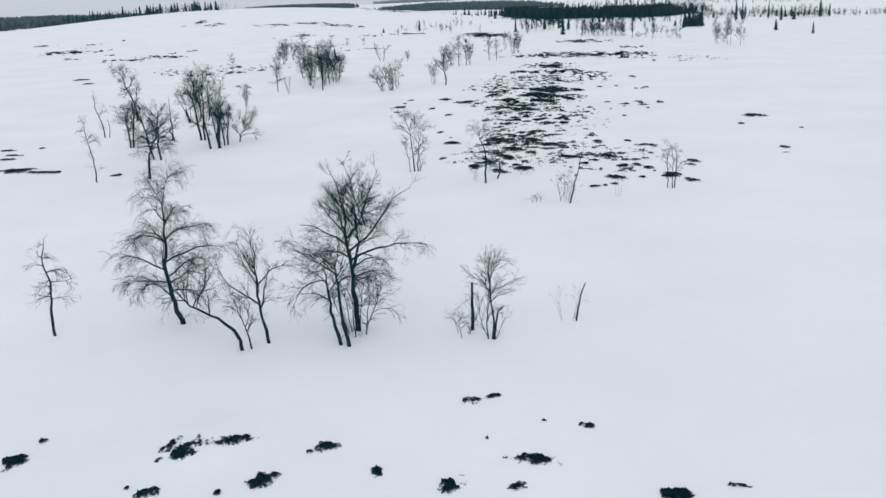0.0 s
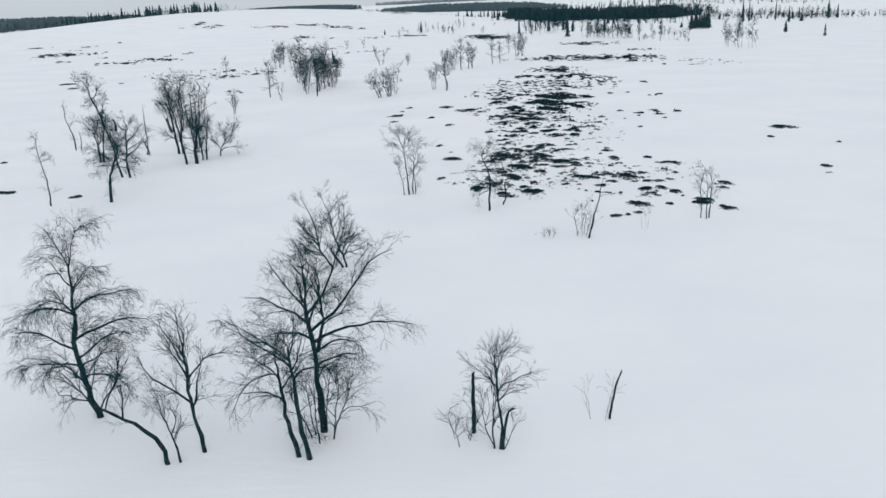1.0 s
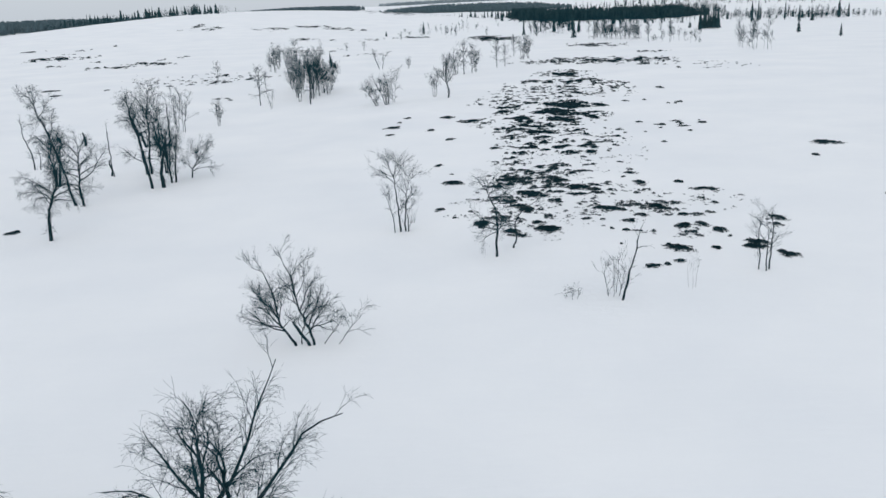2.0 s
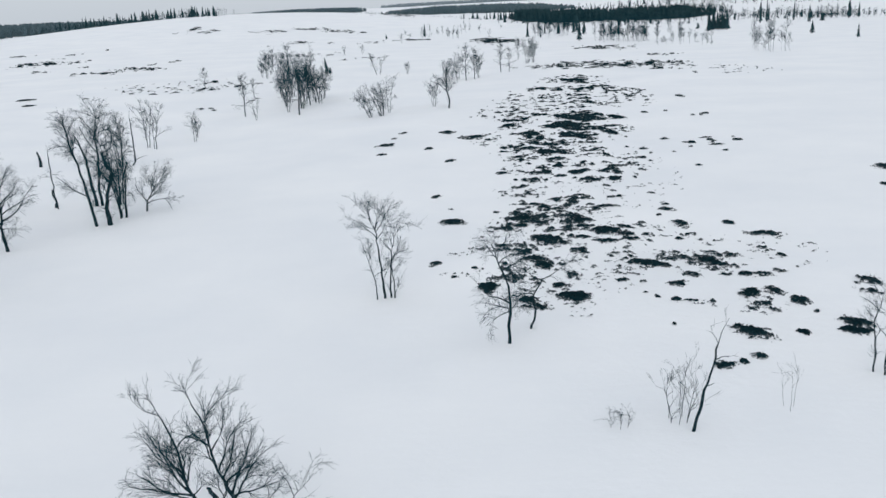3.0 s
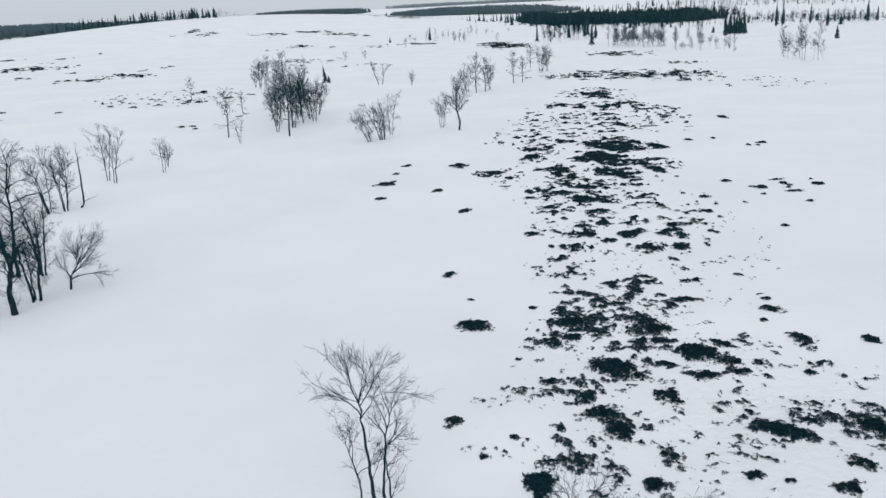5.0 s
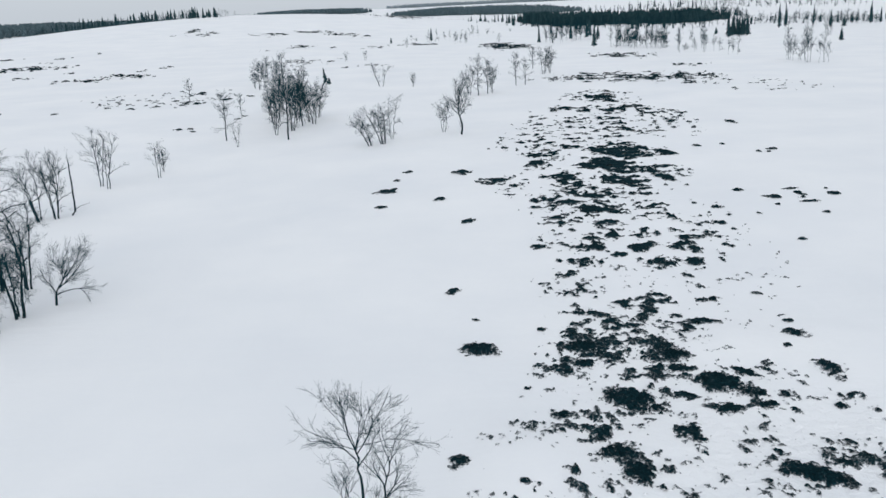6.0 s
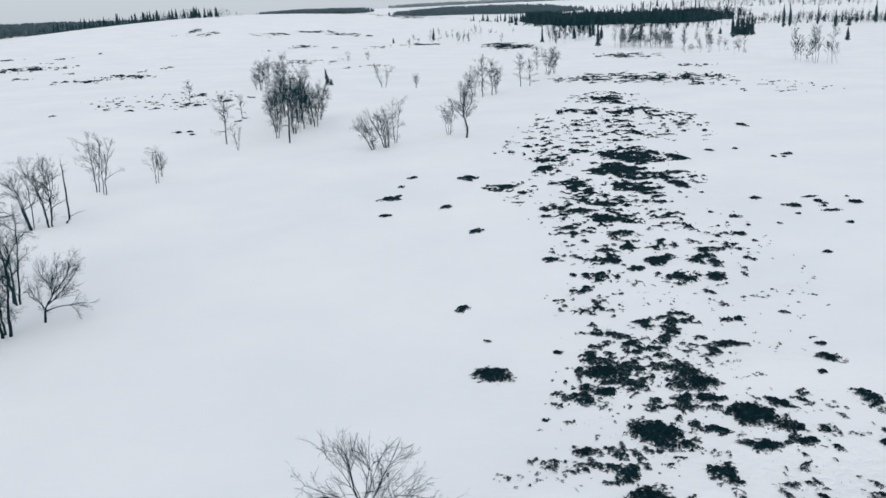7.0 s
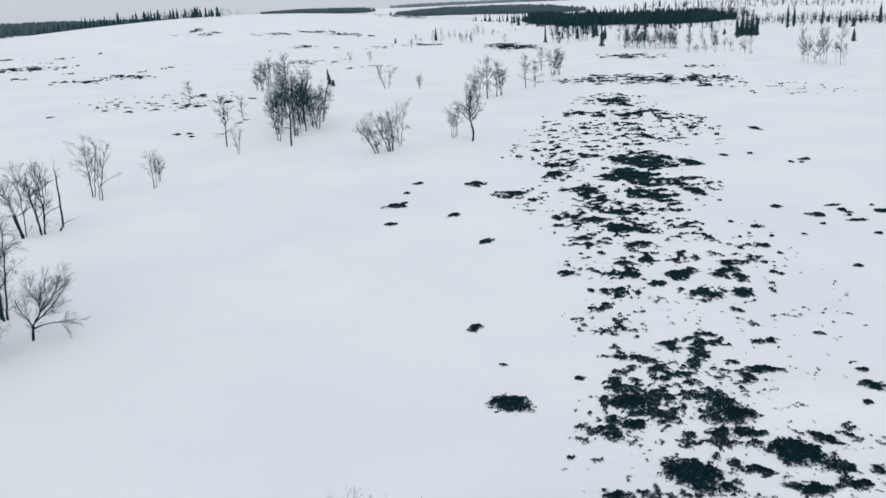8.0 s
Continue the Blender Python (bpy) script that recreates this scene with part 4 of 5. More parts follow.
grow_tree("birch_tree", -0.75, 52.4, [
    stem([(0.1, 0, 0), (0.06, 0, 0.9), (-0.02, 0, 1.8), (-0.08, 0, 2.5)], 0.045, limbs=[(1.0, 4, 1.6, 16, -0.04), (0.9, 25, 1.3, 50, -0.02), (0.96, 174, 1.1, 20, -0.07), (0.98, 160, 1.2, 52, -0.03), (0.95, 120, 1.1, 60, 0), (0.95, 60, 1.1, 65, 0), (0.8, 150, 1.0, 60, 0)], auto=4, lo=0.75, reach=1.0, rise=55, droop=0),
    stem([(0.32, 0.05, 0), (0.34, 0, 0.8), (0.42, 0, 1.6), (0.55, 0, 2.2)], 0.035, auto=5, lo=0.5, reach=0.7, rise=65, droop=0),
    stem([(-0.15, -0.1, 0), (-0.2, 0, 0.7), (-0.45, 0, 1.6)], 0.025, auto=4, lo=0.4, reach=0.55, rise=60, droop=0),
    stem([(0.45, 0, 0), (0.43, 0, 0.8), (0.4, 0, 1.4)], 0.025, auto=3, lo=0.5, reach=0.5, rise=65)],
    "vase-shaped bare birch with several slender stems", 24, dense=5.5, hang=0.02, spread=30, size=1.05)
grow_tree("birch_tree", 3.3, 47.3, [
    stem([(0, 0, 0), (0.03, 0, 0.68), (0.0, 0, 1.48), (-0.04, 0, 1.8), (-0.22, 0, 2.25), (-0.36, 0, 2.6)], 0.047, limbs=[
        (0.31, 176, 1.05, 30, 0.03), (0.27, 172, 0.75, 14, 0.1), (0.25, 190, 0.7, -8, 0.2), (0.26, 15, 0.45, 38, 0.0), (0.72, 10, 0.8, 30, 0.25), (0.8, 40, 0.7, 35, 0.25), (0.88, 170, 0.5, 40, 0.1), (0.66, 330, 0.7, 25, 0.3), (0.95, 0, 0.6, 40, 0.2)], auto=2, lo=0.75, reach=0.5)],
    "crooked small birch with a few twisted limbs", 25, hang=0.3, shoots=0.5)
grow_tree("birch_tree", 4.1, 48.4, [stem([(0, 0, 0), (0.12, 0, 0.4), (0.08, 0, 0.9), (0.35, 0, 1.4), (0.7, 0, 1.6)], 0.036, limbs=[(0.5, 185, 0.8, 10, 0.4), (0.55, 200, 0.7, 20, 0.5), (0.95, 30, 0.4, 20, 0.1), (0.4, 170, 0.5, 10, 0.6)])],
    "small bent birch leaning over the heath", 26, shoots=0.4, hang=0.5)
grow_tree("dead_tree", 6.9, 41.2, [stem([(0, 0, 0), (0.16, 0, 0.5), (0.22, 0, 1.0), (0.4, 0, 1.6), (0.45, 0, 2.0)], 0.036, limbs=[(0.75, 10, 0.3, 5, 0), (0.5, 20, 0.2, 20, 0)], taper=0.4)],
    "thin crooked dead birch stem in snow", 27, shoots=0.4, dense=2, twig_dense=4, hair=0)
grow_tree("birch_bush", 6.75, 41.8, fan(1.5, 6, 0.4, 3, 0.010, lo=0.3, auto=4, reach=0.26), "upright thin birch shoots in snow", 28, shoots=0.4, dense=5, hang=0.0, spread=22, lift=0.3, tip=0.0022, size=1.0)
grow_tree("birch_bush", 9.5, 42.0, fan(1.1, 3, 0.2, 4, 0.005, lo=0.3, auto=2, reach=0.18), "pale thin shoots in snow", 29, shoots=0, dense=2, hang=0.0, hair=0, lift=0.3, tip=0.0018, size=1.0)
grow_tree("birch_bush", 5.3, 41.7, fan(0.34, 6, 0.14, 6, 0.008, lo=0.2, auto=3, reach=0.1), "tiny dark tuft of bare shoots in snow", 30, shoots=0, dense=6, size=1.0)
grow_tree("birch_tree", 12.75, 43.8, fan(2.1, 3, 0.16, 8, 0.025, lo=0.3, auto=5, reach=0.36), "slim bare birch sapling beside the heath", 31, shoots=0.4, dense=5, hang=0.0, spread=28)

# ---- the clump west of the flight line ----
grow_tree("birch_tree", -16.0, 68.1, [
    stem([(0, 0, 0), (0.0, 0, 0.9), (0.15, 0, 1.8), (0.5, 0, 2.9)], 0.125, limbs=[(0.5, 10, 1.3, 35, 0.1), (0.75, 170, 0.9, 40, 0.1)], auto=8, lo=0.4, reach=1.0, rise=40)],
    THICK, 41, shoots=5, tip=0.0037, dense=10, size=1.1)
grow_tree("birch_tree", -16.7, 68.0, [
    stem([(0, 0, 0), (-0.2, 0, 1.5), (-0.45, 0, 2.9), (-0.75, 0, 4.2), (-0.85, 0, 5.2)], 0.08, limbs=[(0.65, 50, 1.5, 70, -0.02), (0.25, 180, 1.8, 30, -0.05), (0.8, 170, 0.8, 50, 0), (0.7, 185, 0.7, 20, 0)], auto=9, lo=0.5, reach=0.85, rise=50, taper=0.35)],
    THICK, 42, shoots=5, tip=0.0037, dense=7, size=1.08)
grow_tree("birch_tree", -18.6, 73.8, [
    stem([(0.1, 0, 0), (0.1, 0, 1.6), (0.3, 0, 2.9), (0.3, 0, 4.2), (0.45, 0, 5.4)], 0.085, limbs=[(0.9, 10, 1.6, 25, 0.1), (0.92, 170, 1.3, 20, 0.1), (0.7, 20, 1.4, 45, 0.1)], auto=14, lo=0.3, reach=1.2, rise=40),
    stem([(-0.2, 0, 0), (-0.35, 0, 1.4), (-0.4, 0, 2.6), (-0.8, 0, 4.0)], 0.1, auto=7, lo=0.5, reach=0.8, taper=0.4)],
    THICK, 43, shoots=5, tip=0.0031, dense=5.5, size=1.05)
grow_tree("birch_tree", -17.4, 73.9, fan(4.4, 3, 1.0, 22, 0.06, lo=0.35, auto=8, reach=0.9), PLAIN, 40, shoots=4, tip=0.003, size=1.0, dense=4.5)
grow_tree("birch_tree", -15.9, 69.8, fan(2.5, 3, 0.7, 12, 0.05, lo=0.4, auto=7, reach=0.75), PLAIN, 44, shoots=4, tip=0.003, size=1.2, dense=5)
grow_tree("birch_bush", -15.0, 71.2, [stem([(0, 0, 0), (0.1, 0, 0.5), (0.5, 0, 1.0)], 0.04, limbs=[(0.5, 20, 1.5, 38, 0), (0.4, 160, 0.9, 55, 0), (0.9, 10, 1.3, 42, 0), (0.7, 30, 1.2, 60, 0), (0.35, 0, 1.1, 25, 0), (0.8, 120, 0.9, 65, 0)], auto=3, lo=0.4, reach=0.7, rise=50)], "small slanting birch bush in snow", 45, tip=0.0033, size=1.35, dense=5, spread=28, hang=0)
grow_tree("tree_stump", -21.3, 73.8, [stem([(0, 0, 0), (0.1, 0, 0.35), (-0.05, 0, 0.7), (-0.03, 0, 1.0)], 0.07, taper=0.5)], "short bent dead birch stump", 39)
# the clump further west
grow_tree("birch_tree", -17.5, 54.5, [
    stem([(0, 0, 0), (0.08, 0, 1.0), (0.25, 0, 1.7), (0.6, 0, 2.4), (0.7, 0, 3.0)], 0.085, limbs=[(0.55, 175, 1.2, 15, 0.55), (0.6, 160, 1.2, 35, 0.5), (0.55, 10, 1.5, 35, 0.4), (0.65, 20, 1.5, 45, 0.35), (0.5, -10, 1.2, 20, 0.5)], auto=11, lo=0.4, reach=1.2, rise=50)], THICK, 46, shoots=5, tip=0.0035, dense=8, hang=0.45, size=1.1)
grow_tree("birch_tree", -19.9, 63.7, [
    stem([(0, 0, 0), (-0.3, 0, 1.8), (-0.75, 0, 3.6), (-1.3, 0, 5.2), (-1.6, 0, 6.4)], 0.075, limbs=[(0.55, 30, 1.5, 65, 0)], auto=13, lo=0.25, reach=1.1, rise=42)], "tall leaning bare birch in snow", 47, tip=0.0037, dense=10, size=1.0)
grow_tree("birch_tree", -19.3, 63.4, [
    stem([(0, 0, 0), (-0.15, 0, 1.0), (0.0, 0, 2.0), (0.1, 0, 3.2)], 0.08, auto=14, lo=0.3, reach=1.6, rise=35)], PLAIN, 48, shoots=4, tip=0.0031, dense=7, size=1.05)
grow_tree("birch_tree", -21.0, 73.4, [
    stem([(0, 0, 0), (-0.04, 0, 1.2), (-0.1, 0, 2.2), (-0.05, 0, 3.2)], 0.04, limbs=[(0.55, 180, 0.6, 25, 0.1), (0.6, 10, 0.5, 30, 0.1)], taper=0.7)], "bare grey birch snag in snow", 49, dense=3, shoots=0.3, size=1.0)
grow_tree("birch_tree", -23.7, 70.5, fan(3.6, 4, 1.0, 15, 0.06, lo=0.35, auto=8, reach=0.95), PLAIN, 50, tip=0.0031, dense=6.5, size=1.0)
grow_tree("birch_tree", -20.7, 54.1, [stem([(0, 0, 0), (-0.05, 0, 1.3), (-0.25, 0, 2.7), (-0.28, 0, 3.9)], 0.045, limbs=[(0.6, 175, 0.5, 30, 0), (0.62, 10, 0.6, 15, 0)], auto=3, lo=0.6, reach=0.45)], "slim bare birch sapling in snow", 51, tip=0.0037, size=1.0)
grow_tree("birch_tree", -28.4, 77.9, [stem([(0, 0, 0), (-0.1, 0, 1.2), (-0.45, 0, 2.5), (-0.55, 0, 3.8)], 0.06, limbs=[(0.5, 30, 1.2, 55, 0)], auto=3, lo=0.5, reach=0.5), stem([(0.4, 0, 0), (0.5, 0, 1.0), (0.4, 0, 1.6)], 0.04)], "slim bare birch with a second short stem", 52, dense=3, size=1.0)
grow_tree("tree_stump", -29.4, 90.6, [stem([(0, 0, 0), (0, 0, 0.5), (-0.12, 0, 1.1)], 0.13, taper=0.3)], "short pointed dead stump in snow", 53)
# the clump behind, with a bare pole
grow_tree("birch_tree", -22.7, 89.4, fan(4.0, 4, 1.2, 16, 0.05, lo=0.3, auto=8, reach=1.15, lean=(-0.5, 0)), PLAIN, 54, tip=0.003, dense=4.5, size=1.0, shoots=0.8, lift=0.3, hang=0.0, spread=30)
grow_tree("birch_tree", -23.6, 89.0, fan(3.6, 3, 1.1, 17, 0.045, lo=0.3, auto=7, reach=1.1, lean=(-0.6, 0)), PLAIN, 55, tip=0.003, dense=4, size=1.0, shoots=0.8, lift=0.3, hang=0.0, spread=30)
grow_tree("tree_stump", -23.4, 88.5, [stem([(0, 0, 0), (-0.15, 0, 0.7), (-0.35, 0, 1.4)], 0.1, taper=0.8)], "leaning broken birch stub in snow", 38, size=1.0)
grow_tree("birch_tree", -22.0, 90.3, [stem([(0, 0, 0), (0.2, 0, 0.5), (0.2, 0, 2.0), (0.2, 0, 3.5)], 0.07, limbs=[(0.98, 20, 0.3, 60, 0.0), (0.98, 160, 0.3, 60, 0), (0.3, 10, 1.0, 20, 0.2)], taper=0.5)], "bare birch pole with few branches", 56, dense=1.5, twig_dense=4, size=1.0, shoots=0.2)
grow_tree("birch_bush", -24.0, 100.6, fan(4.2, 3, 1.3, 18, 0.036, lo=0.25, auto=8, reach=1.25), "loose fan of thin birch stems in snow", 57, tip=0.0026, size=0.95, dense=3.2, shoots=0.6, lift=0.3, hang=0.0, spread=28)
grow_tree("birch_bush", -23.0, 99.3, fan(4.0, 2, 0.8, 28, 0.036, lo=0.25, auto=8, reach=1.2, lean=(0.3, 0)), "loose fan of thin birch stems in snow", 37, tip=0.0026, size=0.95, dense=3.2, shoots=0.6, lift=0.3, hang=0.0, spread=28)
grow_tree("birch_bush", -20.4, 103.2, fan(2.9, 3, 0.45, 19, 0.022, lo=0.35, auto=5, reach=0.65), "narrow thin birch bush in snow", 58, tip=0.0026, size=0.95, dense=3.4, hang=0, shoots=0.5, lift=0.3, spread=24)

# ---- groves in the middle distance: a few kinds, set out by hand ----
FAR = "bare birches in the middle distance"
KINDS = []
for k, (n, width, auto, reach) in enumerate(((2, 0.7, 11, 1.4), (3, 1.0, 9, 1.2), (4, 1.7, 9, 1.25), (1, 0, 15, 1.3), (2, 1.3, 8, 1.1))):
    KINDS.append((fan(4.0, n, width, 60 + k, 0.05 if n < 3 else 0.036, lo=0.22, auto=auto, reach=reach), 70 + k))
PROTO = [grow_tree("birch_tree", 0, -60 - 6 * k, s, PLAIN, seed, tip=0.0042, group=FAR, size=1.0, dense=3.3, hang=0.08) for k, (s, seed) in enumerate(KINDS)]


def set_out(rows):
    for x, y, h, kind in rows:
        m = pose(x, y, gz(x, y), 0, 0, (x * 57 + y * 31) % 360) @ Matrix.Diagonal((h / 4.1, h / 4.1, h / 4.1, 1))
        copy_thing(PROTO[kind], m)


set_out([(-33.7, 162.9, 3.3, 3), (-19.5, 123.4, 4.7, 3), (-22.5, 144.8, 2.7, 3), (-17.4, 118.7, 2.2, 4), (-20.9, 106.2, 1.9, 1),
         (-28.0, 183.0, 2.9, 1), (-28.4, 198.3, 4.4, 3), (-26.4, 193.7, 3.8, 0), (-21.6, 174.1, 6.0, 3), (-26.7, 180.5, 4.6, 1), (-24.5, 186.0, 3.6, 1), (-27.5, 190.0, 4.0, 0)])
set_out([(-14.8, 125.8, 4.3, 4), (-12.9, 121.8, 6.3, 3), (-13.0, 132.1, 6.1, 0), (-12.5, 135.1, 4.4, 2), (-18.4, 144.3, 3.4, 1), (-12.1, 139.0, 3.8, 2),
         (-15.2, 143.1, 4.4, 1), (-16.9, 143.8, 4.8, 2), (-14.2, 137.0, 4.8, 1), (-13.6, 128.5, 4.8, 2), (-15.8, 131.0, 4.2, 1), (-11.8, 133.0, 4.2, 1), (-16.4, 137.0, 4.6, 0)])
set_out([(-0.9, 174.4, 2.2, 1), (8.4, 155.8, 5.2, 3), (7.2, 156.5, 3.9, 1), (9.8, 157.5, 4.6, 3), (10.6, 159.0, 3.9, 1),
         (15.1, 169.3, 4.7, 3), (16.7, 169.7, 3.9, 3), (22.5, 190.5, 4.6, 2), (22.4, 204.8, 4.3, 3), (24.0, 193.0, 3.9, 1)])
grow_tree("birch_bush", -4.3, 113.2, fan(2.6, 4, 0.5, 81, 0.035, lo=0.2, auto=7, reach=0.8, lean=(-1.2, 0)), "thin birch bush slanting over the snow", 82, tip=0.004, size=1.0, dense=4, hang=0.02)
grow_tree("birch_bush", -3.1, 114.0, fan(3.3, 5, 0.9, 83, 0.05, lo=0.2, auto=8, reach=0.9, lean=(-0.5, 0)), "dense dark birch bush of crooked stems in snow", 84, tip=0.0042, size=1.0, dense=3.6, shoots=1, hang=0.05)
grow_tree("birch_tree", -2.4, 116.5, fan(3.9, 2, 0.6, 85, 0.03, lo=0.35, auto=7, reach=0.8, lean=(0.3, 0)), "slim pale birch with fine upright twigs in snow", 86, tip=0.0036, size=1.0, dense=4, hang=0.02)
grow_tree("birch_tree", 4.2, 116.8, [
    stem([(0, 0, 0), (0.05, 0, 0.9), (-0.15, 0, 1.9), (-0.1, 0, 2.9), (0.0, 0, 3.8)], 0.085, limbs=[(0.45, 170, 1.9, 45, -0.02), (0.5, 15, 1.8, 50, -0.02), (0.42, 10, 1.5, 40, 0.1), (0.6, 150, 1.6, 58, 0), (0.65, 40, 1.4, 60, 0), (0.55, 250, 1.3, 50, 0)], auto=12, lo=0.38, reach=1.15, rise=55, droop=0)],
    "bushy bare birch on one crooked stem in snow", 87, tip=0.0042, size=1.12, dense=5, hang=0.05, lift=0.25)
grow_tree("birch_bush", 2.6, 119.5, fan(3.0, 3, 0.8, 88, 0.035, lo=0.3, auto=7, reach=0.7), "small bare birch bush behind a larger birch", 89, tip=0.004, size=1.0, dense=4, hang=0.02)
grow_tree("birch_tree", -6.6, 177.9, [
    stem([(0.1, 0, 0), (-0.25, 0, 1.1), (-0.7, 0, 2.3), (-0.9, 0, 3.2)], 0.07, auto=9, lo=0.3, reach=0.8, rise=58, droop=0),
    stem([(0.7, 0, 0), (0.9, 0, 1.0), (1.3, 0, 2.1), (1.9, 0, 3.0)], 0.05, auto=7, lo=0.35, reach=0.8, rise=50, droop=0)],
    "bare birch of two stems that part in a wide fork", 90, tip=0.0055, size=1.0, dense=3.3, hang=0.02)
for sx, sy, sh in ((-18.6, 255.3, 2.6), (-13.8, 257.2, 2.2), (-4.1, 312.1, 2.8), (28.0, 339.9, 2.9)):
    grow_tree("birch_tree", sx, sy, fan(sh, 2, 0.4, int(sy), 0.04, lo=0.3, auto=5, reach=0.5), "small bare birch alone on a white slope", int(sy), tip=0.008, size=1.0, dense=3, hair=0, hang=0.02)
for ob in PROTO:
    for o in [*ob.children_recursive, ob]:
        bpy.data.objects.remove(o)


# ---- spruces ----
def spruce_shape(x, y, z, h, w, rng, tiers=6, points=8):
    """Stacked ragged skirts of hanging boughs round a pole, for N spruces at once."""
    x, y, z, h, w = (np.asarray(v, float) for v in (x, y, z, h, w))
    n = len(x)
    vs, fs, off = [], [], 0
    ang0 = rng.uniform(0, 6.28, n)
    for k in range(tiers):
        q = k / tiers
        top = z + h * min(1.0, 0.1 + 0.9 * (q + 1.5 / tiers))
        low = z + h * (0.06 + 0.88 * q)
        rad = w * (1 - q) ** 0.8
        m = points * 2
        a = ang0[:, None] + k * 0.7 + np.arange(m) * 2 * np.pi / m
        r = rad[:, None] * np.where(np.arange(m) % 2 == 0, 1.0, 0.45) * rng.uniform(0.55, 1.25, (n, m))
        zz = low[:, None] + rng.uniform(-0.04, 0.06, (n, m)) * h[:, None] + np.where(np.arange(m) % 2 == 0, 0, 0.04) * h[:, None]
        ring = np.stack([x[:, None] + np.cos(a) * r, y[:, None] + np.sin(a) * r, zz], -1)
        apex = np.stack([x, y, top], -1)[:, None]
        vs.append(np.concatenate([ring, apex], 1).reshape(-1, 3))
        i = np.arange(n)[:, None] * (m + 1) + off
        j = np.arange(m)
        fs.append(np.stack([i + j, i + (j + 1) % m, i + m + 0 * j], -1).reshape(-1, 3))
        off += n * (m + 1)
    return np.concatenate(vs), np.concatenate(fs)


def spruce(x, y, h, w, seed, label="small dark spruce standing in snow", lean=0.0):
    rng = np.random.default_rng(seed)
    ob = new("spruce_tree")
    ob.matrix_basis = pose(x, y, gz(x, y), 0, lean, 0)
    tagged(ob, label, "tree", "spruces on the mire")
    v, f = sweep(np.array([[(0, 0, -0.1), (0, 0, h * 0.5), (0, 0, h * 0.98)]]), np.array([[0.025 * h, 0.015 * h, 0.004 * h]]), 6)
    part("trunk", v, f, BARK, ob)
    v, f = spruce_shape([0], [0], [0.0], [h], [w], rng, 9, 9)
    part("crown", v, f, SPRUCE, ob, "dark green needles")


spruce(-16.3, 187.3, 3.1, 0.55, 1, "windswept little spruce standing in snow", -8)
spruce(-15.7, 186.5, 1.3, 0.55, 2)
spruce(119.2, 277.4, 3.9, 0.9, 3)
spruce(4.3, 350.4, 4.9, 0.8, 4)
spruce(113.2, 238.9, 3.6, 0.55, 27, "slim pale spruce alone on open snow")
spruce(-9.9, 338.1, 2.2, 0.5, 6)
spruce(62.8, 338.8, 5.2, 1.1, 5)
spruce(52.2, 292.7, 6.6, 1.0, 7)
spruce(112.1, 360.3, 2.6, 1.0, 8)
spruce(104.8, 326.8, 4.6, 0.9, 9)
for k in range(14):
    spruce(110.8 + 0.52 * k, 341 + (k * 7 % 11) * 0.6, 3.6 + (k * 5 % 7) * 0.72, 1.2, 10 + k, "dark spruce in a tight clump on the snow")
# tall slim spruces along the foot of the slope
TALL = "tall slender spruce at the foot of a white slope"
for k, (sx, sy, sh, sw) in enumerate(((160.8, 419.7, 12.0, 1.3), (168.4, 431.0, 12.5, 0.9), (185.4, 439.7, 11.0, 0.8), (174.0, 398.5, 8.5, 1.2), (183.5, 406.1, 4.8, 1.6), (210.5, 435.5, 11.5, 1.4),
                                      (216.0, 437.0, 8.0, 1.2), (150.5, 440.0, 5.5, 1.2), (178.0, 452.0, 9.0, 0.8), (197.0, 446.0, 5.0, 1.2), (203.0, 452.0, 6.5, 1.0))):
    spruce(sx, sy, sh * 0.9, sw * 0.9, 40 + k, TALL)


# ---- far woods ----
def thicket_shape(x, y, z, h, rng, bough=0.017, boughs=3.0):
    """Leafless far birches: a pole and upswept boughs each."""
    n = len(x)
    foot = np.stack([x, y, z], -1)
    tip = foot + np.stack([rng.normal(0, 0.06, n) * h, rng.normal(0, 0.06, n) * h, h], -1)
    P = np.stack([foot, (foot * 2 + tip) / 3 + rng.normal(0, 0.12, (n, 3)), (foot + tip * 2) / 3 + rng.normal(0, 0.12, (n, 3)), tip], 1)
    R = np.outer(h, [0.007, 0.005, 0.0035, 0.002])
    B, S = sprout(P, R, boughs, 0.28, 0.98, h.mean() * 0.36, 40, 0.2, 0.0, 4, 0.14, rng, 0.004, bough)
    C, D = sprout(B, S, 4.5, 0.15, 1.0, h.mean() * 0.16, 38, 0.15, 0.0, 3, 0.12, rng, 0.002, bough * 0.7)
    vs, fs, off = [], [], 0
    for p, r in ((P, R), (B, S), (C, D)):
        v, f = sweep(p, r, 3)
        vs.append(v), fs.append(f + off)
        off += len(v)
    return np.concatenate(vs), np.concatenate(fs)


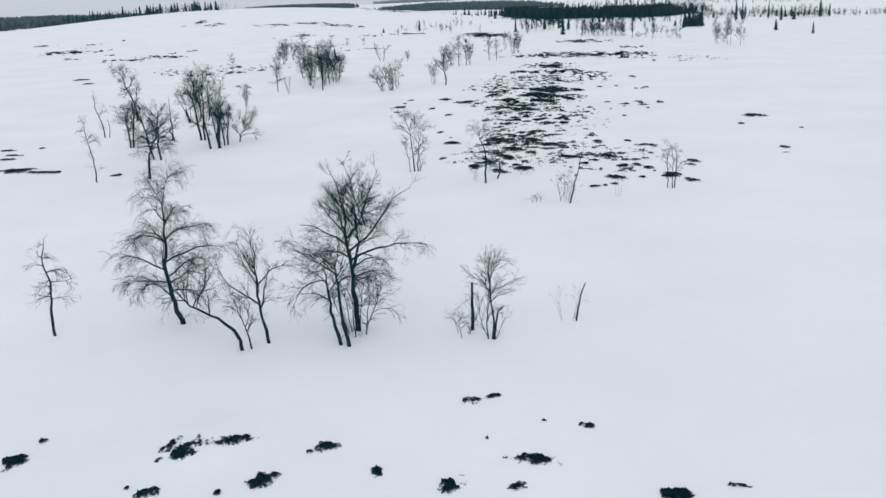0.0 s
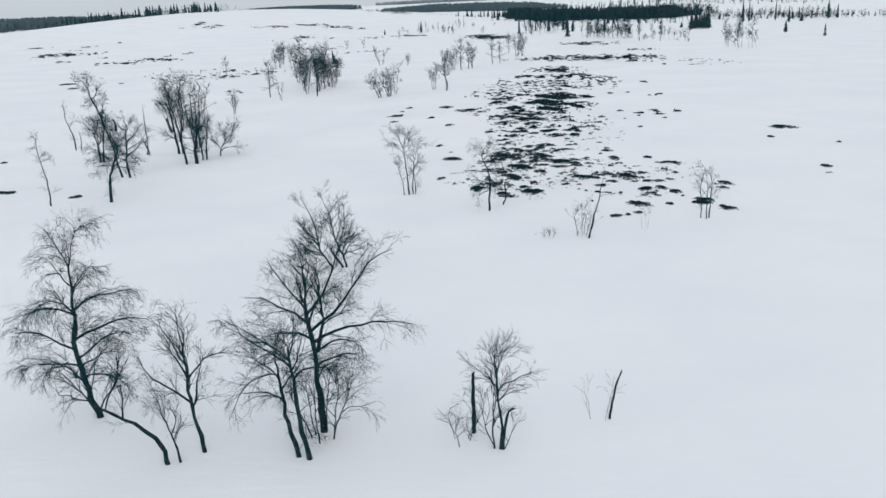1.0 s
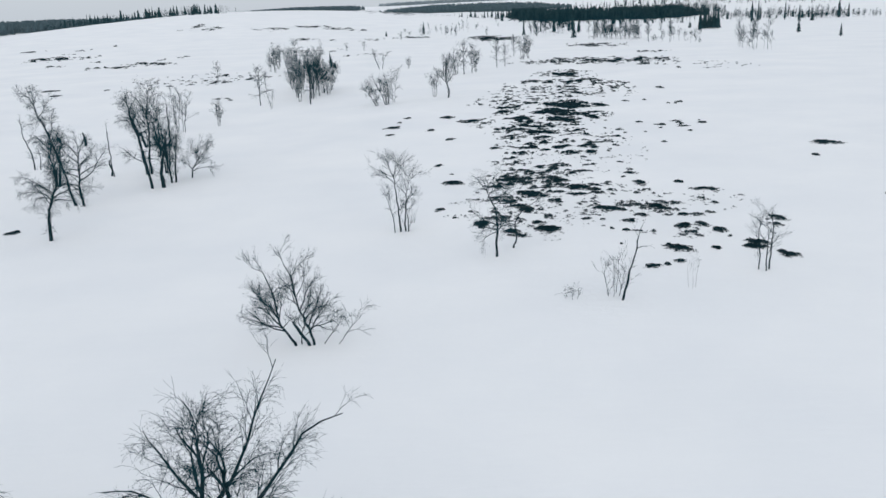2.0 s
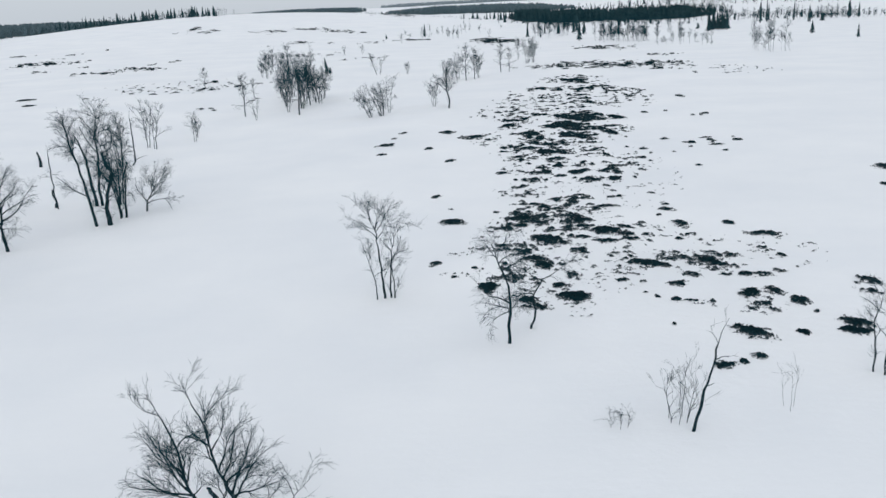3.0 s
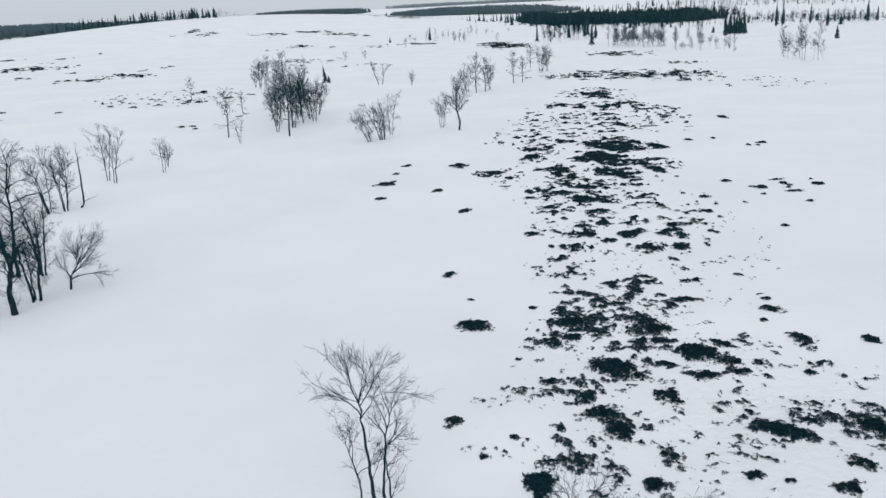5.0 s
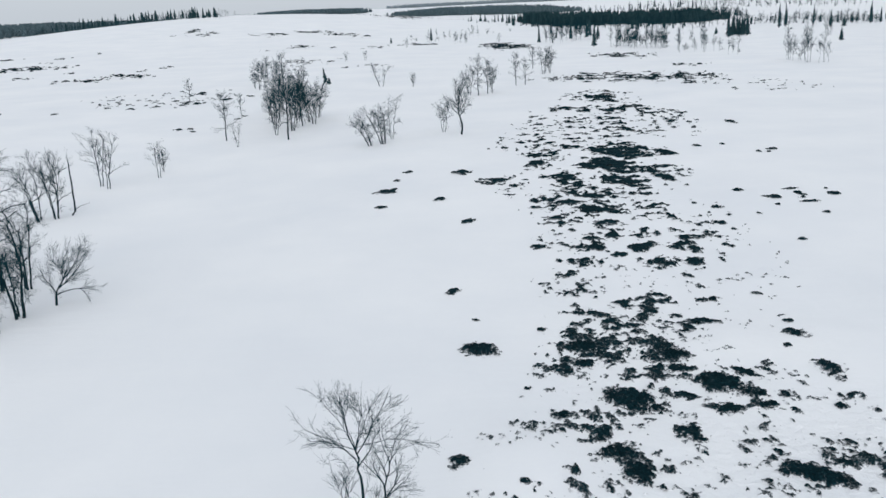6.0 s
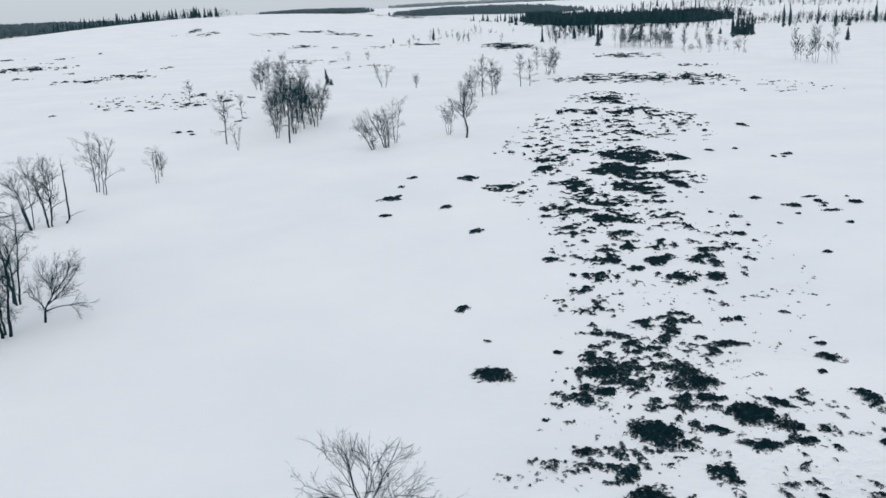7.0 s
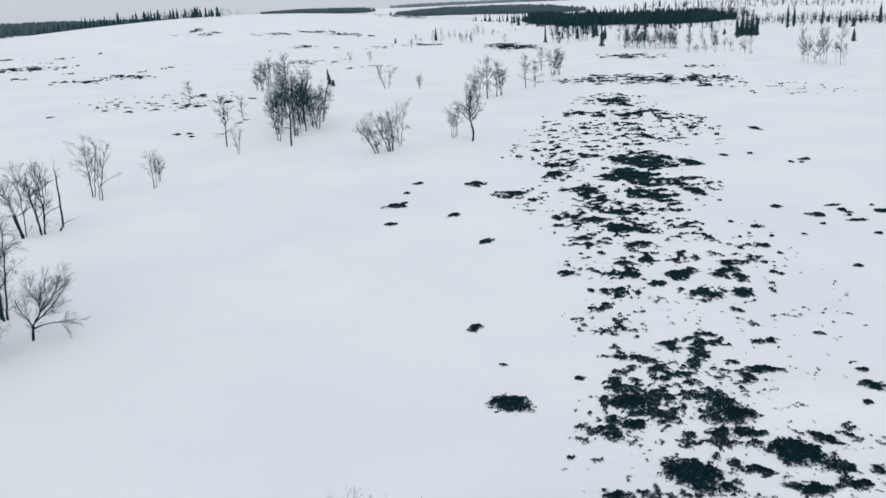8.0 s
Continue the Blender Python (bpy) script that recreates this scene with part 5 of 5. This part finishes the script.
def wood(name, line, depth, n, h, conifer, seed, label, spread=0.6, slim=0.18, mat=None, boughs=4.0):
    """A far wood along a line of the plan, reaching depth metres back from it."""
    rng = np.random.default_rng(seed)
    line = np.array(line, float)
    q = rng.uniform(0, len(line) - 1, n)
    i = np.minimum(q.astype(int), len(line) - 2)
    f = (q - i)[:, None]
    p = line[i] * (1 - f) + line[i + 1] * f
    back = unit(p - [0, 15])
    ends = np.sin(np.pi * np.clip(q / (len(line) - 1), 0.03, 0.97)) ** 0.6
    p = p + back * (rng.uniform(0, 1, n) ** 1.2 * depth * ends)[:, None]
    reach = np.linalg.norm(line[-1] - line[0])
    p = p + rng.normal(0, 0.04, (n, 2)) * reach * (1, 0.5)
    clump = 25 if reach < 300 else 90
    if n > 100:
        p = p[fbm(p[:, 0] / clump, p[:, 1] / clump, seed, 3) > -0.22 - rng.uniform(0, 0.2, n)]
    n = len(p)
    x, y = p[:, 0], p[:, 1]
    z = ground_z(x, y) - 0.1
    hh = h * rng.uniform(1 - spread * 0.75, 1 + spread * 0.4, n)
    if conifer:
        v, fc = spruce_shape(x, y, z, hh, hh * rng.uniform(0.7, 1.2, n) * slim, rng, 5, 5)
        ob = new(name, add_mesh(name, v, fc, mat or SPRUCE))
    else:
        v, fc = thicket_shape(x, y, z, hh, rng, boughs=boughs)
        ob = new(name, add_mesh(name, v, fc, mat or TWIG))
    tagged(ob, label, "forest", kind="stuff")


FRONT = [(62, 530), (68, 512), (80, 502), (98, 500), (124, 503), (150, 512), (160, 524)]
wood("spruce_forest", FRONT, 125, 3800, 5.0, True, 1, "dense dark spruce forest at the edge of the mire", slim=0.24, spread=1.05)
wood("birch_wood", [(62, 514), (80, 500), (98, 497), (124, 500), (150, 508)], 20, 420, 4.6, False, 2, "leafless birch wood before the spruces", spread=1.0)
wood("mixed_wood", [(150, 528), (162, 530), (178, 530)], 45, 95, 4.6, True, 14, "dark mixed wood beside the spruce forest", spread=0.9, slim=0.26)
wood("birch_wood", [(148, 524), (164, 527), (186, 527)], 50, 170, 5.6, False, 21, "leafless scrub beside the spruce forest", spread=0.9)
wood("birch_grove", [(42, 318), (50, 322), (60, 336)], 60, 40, 5.6, False, 3, "row of slim bare birches on the snow", spread=1.2, boughs=5)
wood("spruce_grove", [(42, 322), (50, 330), (62, 345)], 60, 9, 5.8, True, 22, "slim dark spruces among bare birches", spread=1.2, slim=0.13)
wood("birch_grove", [(55, 282), (58, 276), (62, 272), (67, 268)], 30, 70, 4.6, False, 4, "bushy clump of leafless birches", spread=1.2, boughs=5.5)
wood("birch_grove", [(63, 248), (73, 230)], 30, 22, 4.4, False, 5, "loose row of thin bare birches", spread=1.3, boughs=5)
wood("birch_grove", [(73.7, 207), (72.8, 200), (72.2, 194), (74.6, 192)], 5, 14, 5.0, False, 6, "clump of bare birches on open snow", spread=1.3, boughs=3.5)
wood("birch_wood", [(160, 470), (190, 462), (215, 440)], 40, 260, 4.2, False, 7, "low leafless scrub along the foot of a white slope", spread=1.1)
wood("spruce_wood", [(160, 470), (190, 464), (218, 444)], 25, 16, 3.4, True, 20, "low spruces in scrub along a slope", slim=0.24, spread=1.0)
wood("spruce_wood", [(150, 720), (200, 690), (257, 670), (302, 640)], 110, 60, 5.5, True, 8, "scattered spruces on a white slope", slim=0.13, spread=1.0)
wood("birch_wood", [(130, 700), (200, 680), (257, 660), (302, 630)], 120, 240, 4.6, False, 15, "scattered bare birches on a white slope", spread=1.0)
# haze is painted into the needle colour of this forest
wood("spruce_forest", [(-400, 650), (-380, 660), (-327, 710), (-288, 748), (-200, 767)], 150, 4200, 8.0, True, 9, "forest behind a snowy crest, greyed by painted haze", slim=0.5, spread=0.3, mat=HAZED)
wood("spruce_wood", [(-190, 500), (-165, 514), (-140, 522), (-110, 515)], 40, 170, 4.6, True, 10, "row of spruces along a snowy crest", spread=1.2, slim=0.2)
wood("birch_wood", [(-200, 492), (-165, 512), (-140, 521), (-106, 514)], 45, 230, 3.4, False, 16, "leafless scrub along a snowy crest", spread=1.1)
# the distant forests too carry air haze in their colour
wood("distant_forest", [(-365, 2060), (-300, 2080), (-220, 2080), (-136, 2090)], 420, 2600, 11, True, 11, "distant forest strip with haze in its colour", slim=0.5, spread=0.3, mat=HAZED)
wood("distant_forest", [(-30, 1560), (40, 1580), (127, 1530), (190, 1470), (240, 1400)], 480, 3600, 9, True, 12, "distant forest on low hills, greyed by painted haze", slim=0.5, spread=0.35, mat=HAZED)
wood("distant_forest", [(-60, 2620), (120, 2640), (300, 2600), (480, 2500)], 500, 1500, 10, True, 17, "distant forest on the skyline, paled by painted haze", slim=0.5, spread=0.4, mat=HAZED_PALE)
wood("birch_wood", [(-4, 330), (8, 328), (16, 332)], 40, 26, 3.0, False, 13, "sparse far bushes in snow", spread=1.0)
wood("birch_wood", [(19, 371), (23, 370), (40, 404)], 30, 12, 3.2, False, 18, "a few far bare birches in snow", spread=1.0)
wood("spruce_wood", [(28, 520), (42, 500), (56, 480)], 60, 26, 4.2, True, 19, "small spruces straggling from the forest edge", slim=0.22, spread=1.0)
wood("low_scrub", [(-110, 532), (-60, 540), (-20, 545), (30, 540)], 30, 420, 0.9, False, 23, "low frosted willow scrub on the far snow", spread=0.8)
wood("birch_wood", [(62, 470), (80, 445), (108, 430), (138, 436)], 60, 230, 4.4, False, 24, "open birch wood before the dark forest", spread=1.1)
wood("spruce_wood", [(62, 480), (80, 455), (108, 442), (138, 446)], 60, 44, 4.2, True, 25, "young spruces scattered before the forest", slim=0.18, spread=1.1)
wood("birch_wood", [(192, 442), (212, 433), (245, 424)], 12, 150, 3.2, False, 26, "dense low scrub at the foot of a white slope", spread=0.8, boughs=5)
